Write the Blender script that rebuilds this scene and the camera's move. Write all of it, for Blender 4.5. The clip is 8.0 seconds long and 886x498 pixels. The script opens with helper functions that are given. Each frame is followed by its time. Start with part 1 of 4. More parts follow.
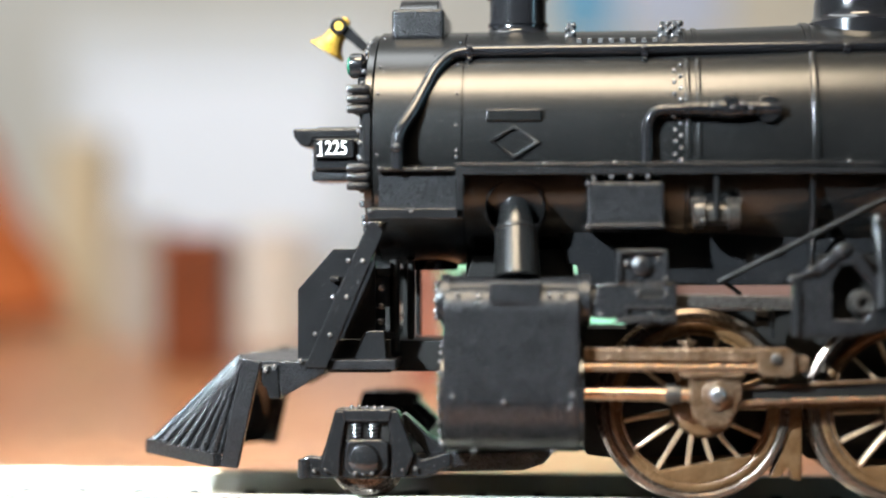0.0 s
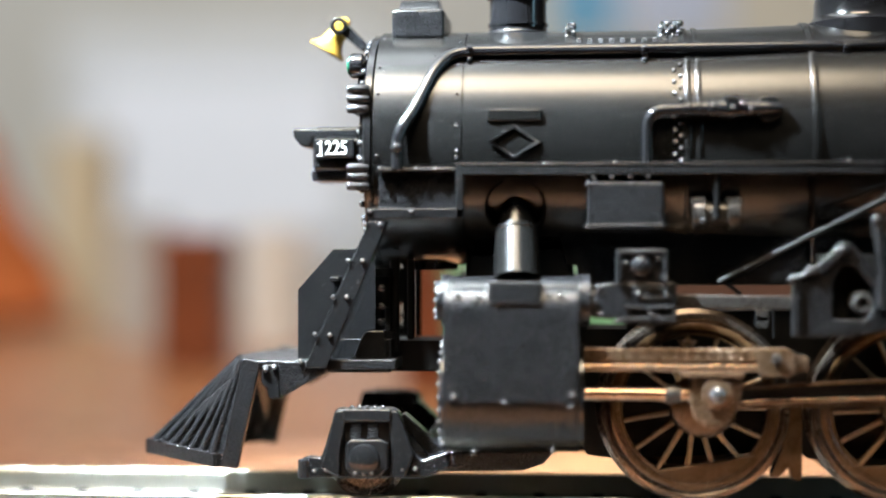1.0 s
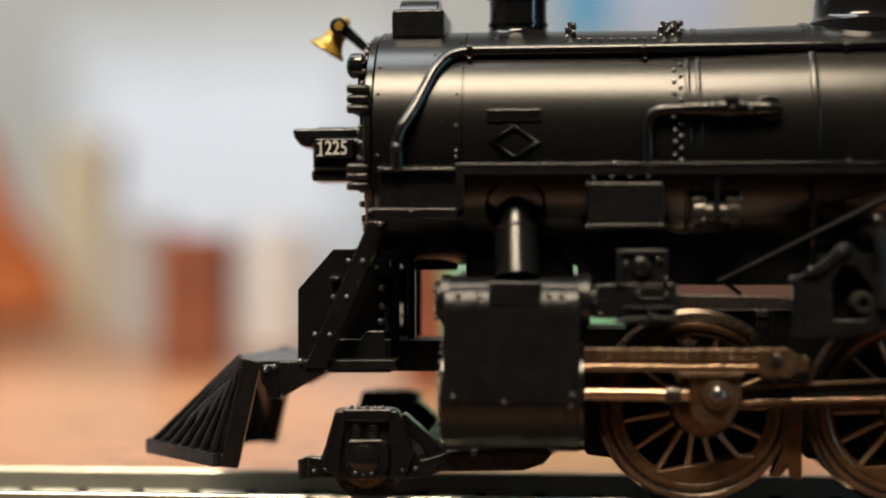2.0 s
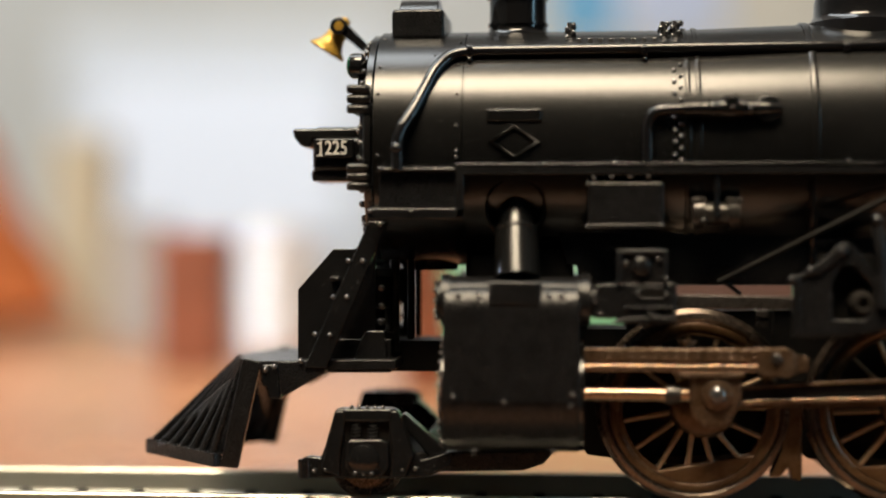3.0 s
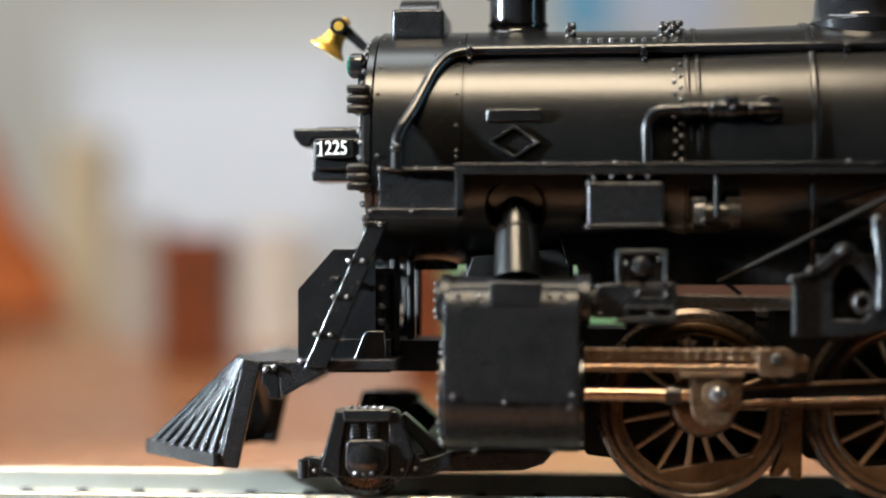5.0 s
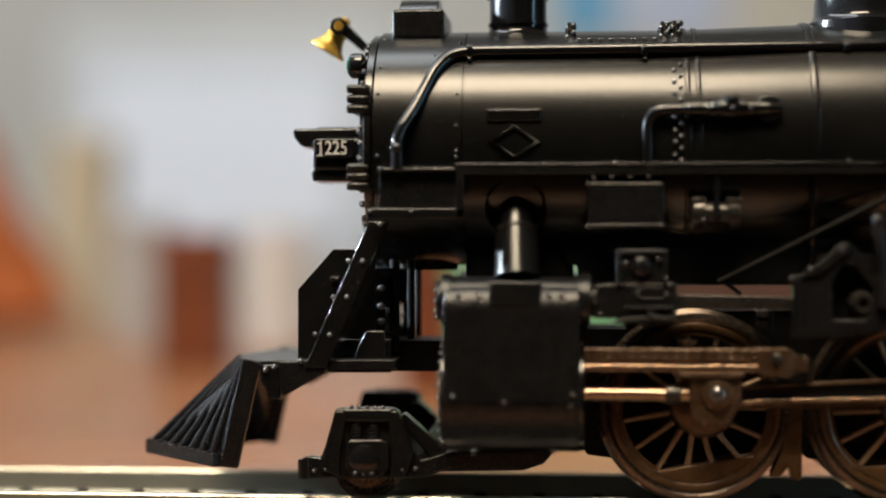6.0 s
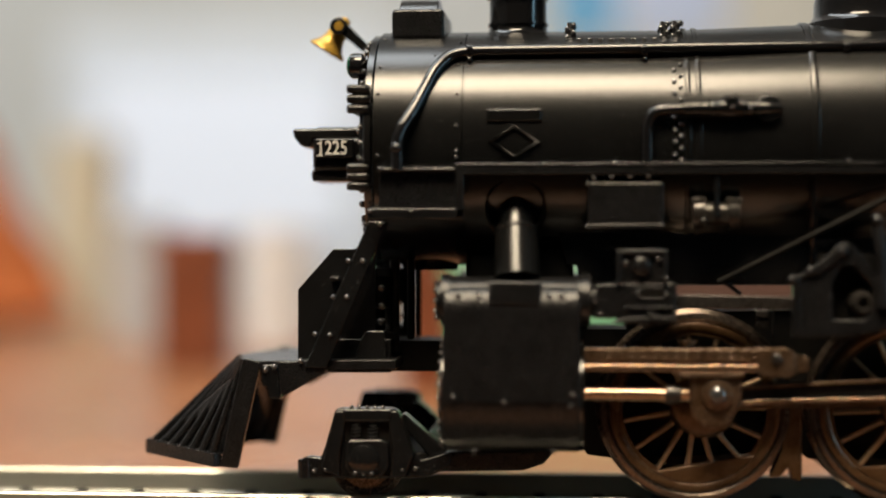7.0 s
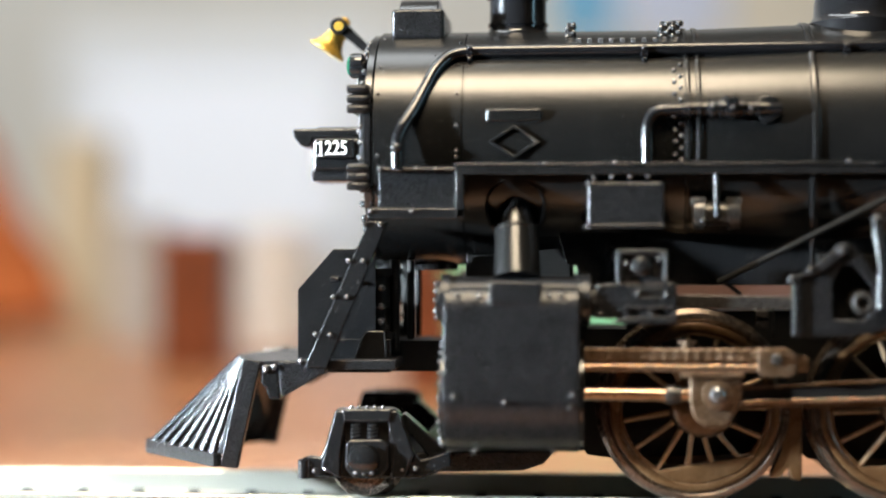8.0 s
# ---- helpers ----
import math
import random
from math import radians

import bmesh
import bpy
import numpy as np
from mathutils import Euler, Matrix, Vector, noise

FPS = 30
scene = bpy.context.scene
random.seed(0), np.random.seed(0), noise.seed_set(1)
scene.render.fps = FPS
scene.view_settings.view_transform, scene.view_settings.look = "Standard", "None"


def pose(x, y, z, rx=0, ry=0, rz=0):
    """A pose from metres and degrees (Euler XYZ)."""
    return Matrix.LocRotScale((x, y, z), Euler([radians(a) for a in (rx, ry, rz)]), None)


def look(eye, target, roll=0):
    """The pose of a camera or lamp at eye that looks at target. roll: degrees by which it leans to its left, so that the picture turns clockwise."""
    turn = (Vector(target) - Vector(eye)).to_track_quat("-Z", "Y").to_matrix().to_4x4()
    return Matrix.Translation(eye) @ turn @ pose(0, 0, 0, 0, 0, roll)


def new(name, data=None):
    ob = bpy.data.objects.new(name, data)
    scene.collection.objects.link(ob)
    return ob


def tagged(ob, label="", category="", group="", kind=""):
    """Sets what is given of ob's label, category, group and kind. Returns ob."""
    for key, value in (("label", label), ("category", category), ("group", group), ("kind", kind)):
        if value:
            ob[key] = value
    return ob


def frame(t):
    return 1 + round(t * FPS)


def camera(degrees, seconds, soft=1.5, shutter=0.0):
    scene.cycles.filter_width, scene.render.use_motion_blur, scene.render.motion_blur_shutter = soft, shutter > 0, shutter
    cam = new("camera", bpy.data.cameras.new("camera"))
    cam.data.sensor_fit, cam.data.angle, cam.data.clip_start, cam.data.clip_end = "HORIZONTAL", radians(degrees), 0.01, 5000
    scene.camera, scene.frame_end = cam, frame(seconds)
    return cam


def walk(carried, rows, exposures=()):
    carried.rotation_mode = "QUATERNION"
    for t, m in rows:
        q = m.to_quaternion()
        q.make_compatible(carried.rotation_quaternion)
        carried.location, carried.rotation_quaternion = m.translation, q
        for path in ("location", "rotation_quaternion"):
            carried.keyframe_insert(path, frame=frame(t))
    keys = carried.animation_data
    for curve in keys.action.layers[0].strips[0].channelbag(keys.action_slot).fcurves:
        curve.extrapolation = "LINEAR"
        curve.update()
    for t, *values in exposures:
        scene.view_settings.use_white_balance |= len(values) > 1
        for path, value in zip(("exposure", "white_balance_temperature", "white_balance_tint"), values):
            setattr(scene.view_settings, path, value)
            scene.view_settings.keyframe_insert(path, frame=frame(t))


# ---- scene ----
# A black model steam locomotive on a short track on a table, in a room.
# Lengths below are millimetres: x along the locomotive, y away from the viewer, z above the rail heads.
MM = 0.001

cam = camera(29.31, 8.0, soft=1.9)
cam.data.dof.use_dof = True
cam.data.dof.focus_distance = 0.309
cam.data.dof.aperture_fstop = 4.5
eye = Vector((0, -320, 44.4)) * MM
EYE = look(eye, eye + Vector((-0.0817, 0.9967, 0)))
# the clip's camera dims its picture a little while the torch is near
walk(cam, [(0, EYE), (8.0, EYE)], exposures=[(0, -0.05), (0.5, -0.28), (1.0, -0.28), (1.5, -0.32), (1.7, -0.25), (2.8, -0.1), (3.0, 0.0), (3.5, 0.0), (4.0, -0.12),
                                             (4.5, -0.35), (4.7, -0.35), (5.8, -0.36), (6.0, -0.4), (6.5, -0.15), (7.0, -0.05), (7.5, 0.0), (8.0, 0.0)])

# ---- light ----
world = bpy.data.worlds.new("world")
scene.world = world
world.use_nodes = True
world.node_tree.nodes["Background"].inputs[0].default_value = (0.8, 0.9, 1.0, 1)
world.node_tree.nodes["Background"].inputs[1].default_value = 0.3


def area_lamp(name, place, aim, w, h, watts, colour, spread=180):
    data = bpy.data.lights.new(name, "AREA")
    data.shape, data.size, data.size_y, data.energy, data.color = "RECTANGLE", w, h, watts, colour
    data.spread = radians(spread)
    ob = new(name, data)
    ob.matrix_world = look(Vector(place) * MM, Vector(aim) * MM)
    return ob


area_lamp("ceiling_light", (-230, -840, 1700), (-50, 0, 0), 0.95, 0.6, 23, (1.0, 0.82, 0.585), 110)
area_lamp("window_light", (2300, -900, 700), (0, 0, 200), 0.35, 1.0, 6, (0.45, 0.8, 1.0))
# added fill above the table that brightens the far wall and mug; no window there
area_lamp("wall_fill_light", (-700, 330, 1500), (-150, 2000, 200), 1.4, 0.8, 30, (0.9, 0.95, 0.97))


# ---- materials ----
def material(name, colour, rough=0.5, metal=0.0, vary=0.25, grain=900.0, bump=0.15, dust=0.0, rough_vary=0.12,
             coat=0.0, second=None, blotch=120.0, shine=0.5):
    """Paint, metal or plastic with mottling at two scales, fine relief, and dust specks."""
    m = bpy.data.materials.new(name)
    m.use_nodes = True
    nt = m.node_tree
    b = nt.nodes["Principled BSDF"]
    b.inputs["Metallic"].default_value = metal
    b.inputs["Coat Weight"].default_value = coat
    b.inputs["Specular IOR Level"].default_value = shine
    co = nt.nodes.new("ShaderNodeTexCoord").outputs["Object"]

    def tex(scale, detail=4.0):
        n = nt.nodes.new("ShaderNodeTexNoise")
        n.inputs["Scale"].default_value, n.inputs["Detail"].default_value = scale, detail
        nt.links.new(co, n.inputs["Vector"])
        return n.outputs["Fac"]

    def ramp(src, a, c, lo, hi):
        r = nt.nodes.new("ShaderNodeMapRange")
        for key, v in (("From Min", a), ("From Max", c), ("To Min", lo), ("To Max", hi)):
            r.inputs[key].default_value = v
        nt.links.new(src, r.inputs["Value"])
        return r.outputs["Result"]

    def mix(fac, a, c):
        n = nt.nodes.new("ShaderNodeMix")
        n.data_type = "RGBA"
        nt.links.new(fac, n.inputs["Factor"])
        for key, v in ((6, a), (7, c)):
            if hasattr(v, "is_output"):
                nt.links.new(v, n.inputs[key])
            else:
                n.inputs[key].default_value = (*v, 1)
        return n.outputs[2]

    big, small = tex(blotch), tex(grain, 6.0)
    dark = tuple(c * (1 - vary) for c in colour)
    other = second or tuple(min(1, c * (1 + vary)) for c in colour)
    col = mix(ramp(big, 0.35, 0.65, 0, 1), dark, other)
    col = mix(ramp(small, 0.3, 0.7, 0, 0.5), col, colour)
    if dust:
        v = nt.nodes.new("ShaderNodeTexVoronoi")
        v.inputs["Scale"].default_value = 2600.0
        nt.links.new(co, v.inputs["Vector"])
        near = ramp(v.outputs["Distance"], 0.08, 0.16, 1, 0)
        some = ramp(tex(700.0, 2.0), 0.48, 0.6, 0, dust)
        both = nt.nodes.new("ShaderNodeMath")
        both.operation = "MULTIPLY"
        nt.links.new(near, both.inputs[0])
        nt.links.new(some, both.inputs[1])
        col = mix(both.outputs[0], col, (0.36, 0.36, 0.35))
    nt.links.new(col, b.inputs["Base Color"])
    nt.links.new(ramp(small, 0.25, 0.75, max(0.03, rough - rough_vary), min(1, rough + rough_vary)), b.inputs["Roughness"])
    if bump:
        n = nt.nodes.new("ShaderNodeBump")
        n.inputs["Strength"].default_value, n.inputs["Distance"].default_value = bump, 0.0002
        nt.links.new(small, n.inputs["Height"])
        nt.links.new(n.outputs["Normal"], b.inputs["Normal"])
    return m


def glow(name, colour, strength):
    m = bpy.data.materials.new(name)
    m.use_nodes = True
    b = m.node_tree.nodes["Principled BSDF"]
    b.inputs["Base Color"].default_value = (*colour, 1)
    b.inputs["Emission Color"].default_value = (*colour, 1)
    b.inputs["Emission Strength"].default_value = strength
    return m


BOILER = material("satin black boiler paint", (0.0060, 0.0060, 0.0060), 0.245, 0.0, 0.2, 5000, 0.03, 0.28, 0.03, shine=0.52)
BLACK = material("black paint", (0.0080, 0.0080, 0.0085), 0.17, 0.0, 0.25, 6000, 0.06, 0.4, 0.06, shine=0.55)
CAST = material("matt black casting", (0.0085, 0.0085, 0.0093), 0.28, 0.0, 0.35, 5200, 0.28, 0.5, 0.08, shine=0.44, blotch=420)
GLOSS = material("gloss black pipe", (0.008, 0.008, 0.009), 0.13, 0.0, 0.2, 6000, 0.03, 0.2, 0.04, shine=0.6)
# lighter and more metallic than the paint, so small heads glint in the torch
RIVET = material("rivet head brightened for glints", (0.19, 0.19, 0.195), 0.15, 0.75, 0.2, 3000, 0, shine=1.0)
DARK = material("flat black frame", (0.005, 0.0045, 0.004), 0.55, 0.0, 0.3, 2000, 0.1, shine=0.2)
WHEEL = material("browned wheel metal", (0.11, 0.054, 0.021), 0.24, 0.4, 0.3, 5000, 0.3, 0.35, 0.1, second=(0.135, 0.08, 0.04), blotch=400, shine=0.8)
TYRE = material("blackened tyre steel", (0.20, 0.16, 0.13), 0.25, 0.9, 0.3, 4000, 0.03, 0.0, 0.08)
ROD = material("tarnished rod metal", (0.125, 0.072, 0.037), 0.24, 0.6, 0.35, 4600, 0.5, 0.35, 0.12, second=(0.165, 0.115, 0.08), blotch=400, shine=0.8)
BRIGHT = material("bright piston rod", (0.55, 0.37, 0.25), 0.25, 0.95, 0.15, 5000, 0.03)
STEEL = material("dull grey steel", (0.055, 0.05, 0.046), 0.28, 0.6, 0.25, 4000, 0.05, shine=0.7)
BRASS = material("yellow brass paint", (0.52, 0.31, 0.05), 0.32, 0.4, 0.12, 1500, 0.05)
WHITE = material("white lettering", (0.70, 0.70, 0.68), 0.5, 0.0, 0.05, 1500, 0)
GREEN_GLASS = material("green lamp lens", (0.015, 0.10, 0.06), 0.12, 0.0, 0.1, 900, 0)
# paler than the wheel: the torchlit look of the spokes is put into the colour
SPOKE = material("lightened bronze spoke metal", (0.44, 0.31, 0.20), 0.22, 0.65, 0.3, 4000, 0.15, 0.2, 0.1, shine=0.8)
RAIL = material("nickel silver rail", (0.5, 0.49, 0.43), 0.38, 0.85, 0.1, 3000, 0.04, 0.0, 0.08, blotch=60)
TIE = material("dark plastic sleeper", (0.022, 0.020, 0.018), 0.6, 0.0, 0.3, 700, 0.3)


# ---- mesh helpers ----
def finish(name, bm, mat, parent=None, label="", smooth=35, bevel=0.0, segs=2):
    bmesh.ops.remove_doubles(bm, verts=bm.verts, dist=0.0005)
    bmesh.ops.recalc_face_normals(bm, faces=bm.faces)
    if bevel:
        edges = [e for e in bm.edges if len(e.link_faces) == 2 and e.calc_face_angle(0) > radians(32)]
        bmesh.ops.bevel(bm, geom=edges, offset=bevel, segments=segs, affect="EDGES", profile=0.5, clamp_overlap=True)
    normals = None
    if bevel and smooth:
        # large faces keep their own direction, and the bevels turn between them
        bm.normal_update()
        normals = []
        for v in bm.verts:
            n = Vector((0, 0, 0))
            for f in v.link_faces:
                n += f.normal * f.calc_area() ** 2
            normals.append(n.normalized() if n.length > 0 else v.normal.copy())
        bm.verts.index_update()
    bmesh.ops.scale(bm, vec=(MM, MM, MM), verts=bm.verts)
    me = bpy.data.meshes.new(name)
    bm.to_mesh(me)
    bm.free()
    me.materials.append(mat)
    if smooth:
        me.shade_smooth()
        if normals:
            me.normals_split_custom_set_from_vertices(normals)
        else:
            me.set_sharp_from_angle(angle=radians(smooth))
    ob = new(name, me)
    if parent:
        ob.parent = parent
    return tagged(ob, label)


def part(name, bm, mat, parent, label="", bevel=0.0, smooth=35, segs=2):
    return finish(name, bm, mat, parent, label, smooth, bevel, segs)


def thing(name, label, category, group="", at=(0, 0, 0)):
    ob = new(name)
    ob.empty_display_size = 0.01
    ob.location = Vector(at) * MM
    return tagged(ob, label, category, group)


def box(bm, x0, x1, y0, y1, z0, z1):
    v = [bm.verts.new((x, y, z)) for x in (x0, x1) for y in (y0, y1) for z in (z0, z1)]
    for f in ((0, 1, 3, 2), (4, 6, 7, 5), (0, 4, 5, 1), (2, 3, 7, 6), (0, 2, 6, 4), (1, 5, 7, 3)):
        bm.faces.new([v[i] for i in f])
    return bm


def new_box(*a):
    return box(bmesh.new(), *a)


def prism(bm, pts, y0, y1):
    """A plate with the outline pts (x, z) from y0 to y1."""
    a = [bm.verts.new((x, y0, z)) for x, z in pts]
    b = [bm.verts.new((x, y1, z)) for x, z in pts]
    bm.faces.new(a)
    bm.faces.new(b[::-1])
    n = len(pts)
    for i in range(n):
        bm.faces.new((a[i], b[i], b[(i + 1) % n], a[(i + 1) % n]))
    return bm


def new_prism(*a):
    return prism(bmesh.new(), *a)


def section(bm, pts, x0, x1):
    """A bar with the cross-section pts (y, z) from x0 to x1."""
    a = [bm.verts.new((x0, y, z)) for y, z in pts]
    b = [bm.verts.new((x1, y, z)) for y, z in pts]
    bm.faces.new(a)
    bm.faces.new(b[::-1])
    n = len(pts)
    for i in range(n):
        bm.faces.new((a[i], b[i], b[(i + 1) % n], a[(i + 1) % n]))
    return bm


def lathe(bm, profile, at=(0, 0, 0), axis="x", seg=48, turn=None, loop=False):
    """Turned round an axis through at; profile rows are (along, radius)."""
    rings = []
    for s, r in profile:
        ring = []
        for i in range(seg):
            w = 2 * math.pi * i / seg
            c, d = r * math.cos(w), r * math.sin(w)
            p = {"x": (s, c, d), "y": (c, s, d), "z": (c, d, s)}[axis]
            p = Vector(p)
            if turn:
                p = turn @ p
            ring.append(bm.verts.new(p + Vector(at)))
        rings.append(ring)
    for a, b in zip(rings, rings[1:]):
        for i in range(seg):
            bm.faces.new((a[i], a[(i + 1) % seg], b[(i + 1) % seg], b[i]))
    if loop:
        a, b = rings[-1], rings[0]
        for i in range(seg):
            bm.faces.new((a[i], a[(i + 1) % seg], b[(i + 1) % seg], b[i]))
    else:
        bm.faces.new(rings[0])
        bm.faces.new(rings[-1])
    return bm


def new_lathe(*a, **k):
    return lathe(bmesh.new(), *a, **k)


def rounded(pts, radius, steps=6):
    """A path with its corners rounded."""
    pts = [Vector(p) for p in pts]
    out = [pts[0]]
    for a, b, c in zip(pts, pts[1:], pts[2:]):
        r = min(radius, (a - b).length * 0.48, (c - b).length * 0.48)
        p, q = b + (a - b).normalized() * r, b + (c - b).normalized() * r
        for i in range(steps + 1):
            w = i / steps
            out.append(p * (1 - w) ** 2 + b * 2 * w * (1 - w) + q * w * w)
    return out + [pts[-1]]


def tube(bm, pts, r, seg=14):
    pts = [Vector(p) for p in pts]
    rings = []
    up = Vector((0.13, 0.97, 0.2))
    for i, p in enumerate(pts):
        d = (pts[min(i + 1, len(pts) - 1)] - pts[max(i - 1, 0)]).normalized()
        u = (up - d * up.dot(d)).normalized()
        up, v = u, d.cross(u)
        rr = r[i] if isinstance(r, (list, tuple)) else r
        rings.append([bm.verts.new(p + (u * math.cos(w) + v * math.sin(w)) * rr)
                      for w in (2 * math.pi * k / seg for k in range(seg))])
    for a, b in zip(rings, rings[1:]):
        for i in range(seg):
            bm.faces.new((a[i], a[(i + 1) % seg], b[(i + 1) % seg], b[i]))
    bm.faces.new(rings[0])
    bm.faces.new(rings[-1])
    return bm


def new_tube(*a, **k):
    return tube(bmesh.new(), *a, **k)


def ball(bm, at, r, squash=(1, 1, 1), seg=12):
    m = Matrix.Translation(at) @ Matrix.Diagonal((*squash, 1))
    bmesh.ops.create_uvsphere(bm, u_segments=seg, v_segments=max(6, seg // 2), radius=r, matrix=m)
    return bm


def rivets(places, r=0.28):
    bm = bmesh.new()
    for p in places:
        ball(bm, p, r, seg=8)
    return bm


def arc(cx, cz, r, a0, a1, n):
    return [(cx + r * math.cos(radians(a0 + (a1 - a0) * i / n)), cz + r * math.sin(radians(a0 + (a1 - a0) * i / n))) for i in range(n + 1)]


# ---- the room ----
WALL = material("grey white wall paint", (0.66, 0.65, 0.62), 0.85, 0, 0.06, 60, 0.1, blotch=2)
CEIL = material("white ceiling paint", (0.50, 0.48, 0.45), 0.9, 0, 0.05, 50, 0.1, blotch=2)
PARQUET = material("dark brown floor wood", (0.045, 0.027, 0.017), 0.5, 0, 0.25, 30, 0.1, blotch=4)
TABLE = material("orange brown table wood", (0.30, 0.132, 0.060), 0.32, 0, 0.16, 60, 0.06, blotch=9)
ORANGE = material("orange fabric", (0.43, 0.112, 0.025), 0.8, 0, 0.25, 300, 0.4, blotch=30)
REDWOOD = material("red brown wood", (0.20, 0.06, 0.028), 0.4, 0, 0.25, 200, 0.15, blotch=40)
CREAM = material("cream card", (0.53, 0.49, 0.375), 0.7, 0, 0.1, 200, 0.1)
CHINA = material("white glazed china", (0.76, 0.78, 0.82), 0.3, 0, 0.04, 100, 0)
GREYBLUE = material("grey blue card", (0.44, 0.46, 0.50), 0.7, 0, 0.1, 200, 0.1)
LEAF = material("mint green card", (0.17, 0.44, 0.28), 0.6, 0, 0.1, 200, 0.1)
PINK = material("dusty pink card", (0.095, 0.05, 0.04), 0.7, 0, 0.1, 200, 0.1)
BLUE = material("sky blue print", (0.10, 0.42, 0.72), 0.5, 0, 0.15, 100, 0)
PALE = material("pale lilac print", (0.62, 0.68, 0.86), 0.5, 0, 0.1, 100, 0)
TAN = material("tan print mount", (0.72, 0.66, 0.56), 0.6, 0, 0.08, 100, 0)
# weak emission for a panel added to fade the window's brightness outward
GLOW_STEP = glow("faint glow step", (0.8, 0.83, 0.88), 0.05)
BLIND = glow("daylit white blind", (0.86, 0.90, 1.0), 0.22)


def structure(name, bm, mat, bevel=0.0):
    return tagged(finish(name, bm, mat, smooth=0, bevel=bevel), kind="structure")


structure("floor", new_box(-2700, 2700, -2700, 2100, -850, -750), PARQUET)
structure("ceiling", new_box(-2700, 2700, -2700, 2100, 1850, 1950), CEIL)
# the right and front walls are out of view, darkened to bounce little light
DIM = material("darkened unseen wall", (0.06, 0.05, 0.045), 0.7, 0, 0.2, 60, 0.1, blotch=3)
structure("wall_left", new_box(-2700, -2600, -2700, 2100, -750, 1850), WALL)
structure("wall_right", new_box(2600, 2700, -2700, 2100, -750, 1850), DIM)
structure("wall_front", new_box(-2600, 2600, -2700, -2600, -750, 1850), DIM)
structure("wall_back", new_box(-2600, 2600, 2000, 2100, -750, 1850), WALL)

table = thing("table", "orange-brown polished wooden table under the track", "table", at=(0, 0, -750))
TZ = 750 - 8.6


def build_table():
    part("tabletop", new_box(-900, 900, -76, 960, TZ - 28, TZ), TABLE, table, bevel=3)
    for sx in (-820, 820):
        for sy in (-40, 880):
            part("leg", new_lathe([(0, 22), (300, 26), (TZ - 28, 34)], (sx, sy, 0), "z", 20), TABLE, table)


build_table()

# window with a daylit blind on the far wall
win = tagged(new("window_1"), "white window with a bright drawn blind", "window", kind="structure")
part("blind", new_box(-670.59, -323.54, 1974, 1986, 52.95, 278.4), BLIND, win, "bright white blind")
# added outer step of glow, larger and fainter than the blind
part("glow_panel", new_box(-722.95, -262.93, 1992, 1999, 6.08, 350.21), GLOW_STEP, win, "faint glowing panel round the blind")
part("window_frame", new_box(-689.55, -301.49, 1988, 1996, 37.37, 302.84), CHINA, win, "white painted frame", bevel=4)


def picture():
    p = thing("picture", "framed print in sky blue and pale lilac on the wall", "picture")
    part("mount", new_box(-68.71, 338.56, 1985, 1998, 297.39, 580.18), TAN, p, "tan mount", bevel=2)
    part("print", new_box(-34.31, 41.82, 1981, 1987, 320.32, 534.32), BLUE, p, "sky blue print")
    part("print", new_box(53.21, 192.86, 1981, 1987, 320.32, 534.32), PALE, p, "pale lilac print")


picture()


def small_box(name, label, x0, x1, y, depth, z1, mat, category, parts):
    """A lidded upright box on the table."""
    p = thing(name, label, category, at=(0.5 * (x0 + x1), y, -8.6))
    w = 0.5 * (x1 - x0)
    part("body", new_box(-w, w, 0, depth, 0, (z1 + 8.6) * 0.82), mat, p, bevel=0.8)
    part(parts, new_box(-w * 1.06, w * 1.06, -0.6, depth + 0.6, (z1 + 8.6) * 0.82, z1 + 8.6), mat, p, bevel=1.2)
    return p


small_box("wooden_box", "tall red-brown wooden box on the table", -183.26, -154.53, 400, 30, 51.47, REDWOOD, "box", "lid")
small_box("wooden_block", "red-brown wooden block standing on the table", -65.22, -47.51, 300, 24, 46.68, REDWOOD, "box", "lid")
small_box("green_box", "mint green card box on the table", -44.45, 18.2, 260, 20, 40.34, LEAF, "box", "lid")
small_box("pink_box", "dusty pink card box on the table", 20.47, 83.24, 300, 24, 38.47, PINK, "box", "lid")
small_box("grey_box", "grey-blue card box at the far side of the table", -265.91, -239.9, 620, 40, 62.28, GREYBLUE, "box", "lid")
small_box("cream_box", "cream card box at the far side of the table", -384.11, -343.63, 880, 40, 126.54, CREAM, "box", "lid")


def mug():
    p = thing("mug", "white glazed china mug on the table", "mug", at=(-159.9, 560, -8.6))
    h = 55.1 + 8.6
    part("body", new_lathe([(0, 13), (1, 15.8), (h, 17.2), (h, 15.7), (4, 14.8)], (0, 0, 0), "z", 32), CHINA, p)
    part("handle", new_tube(rounded([(15, 0, h * 0.25), (27, 0, h * 0.3), (27, 0, h * 0.75), (15, 0, h * 0.8)], 8), 2), CHINA, p)


mug()


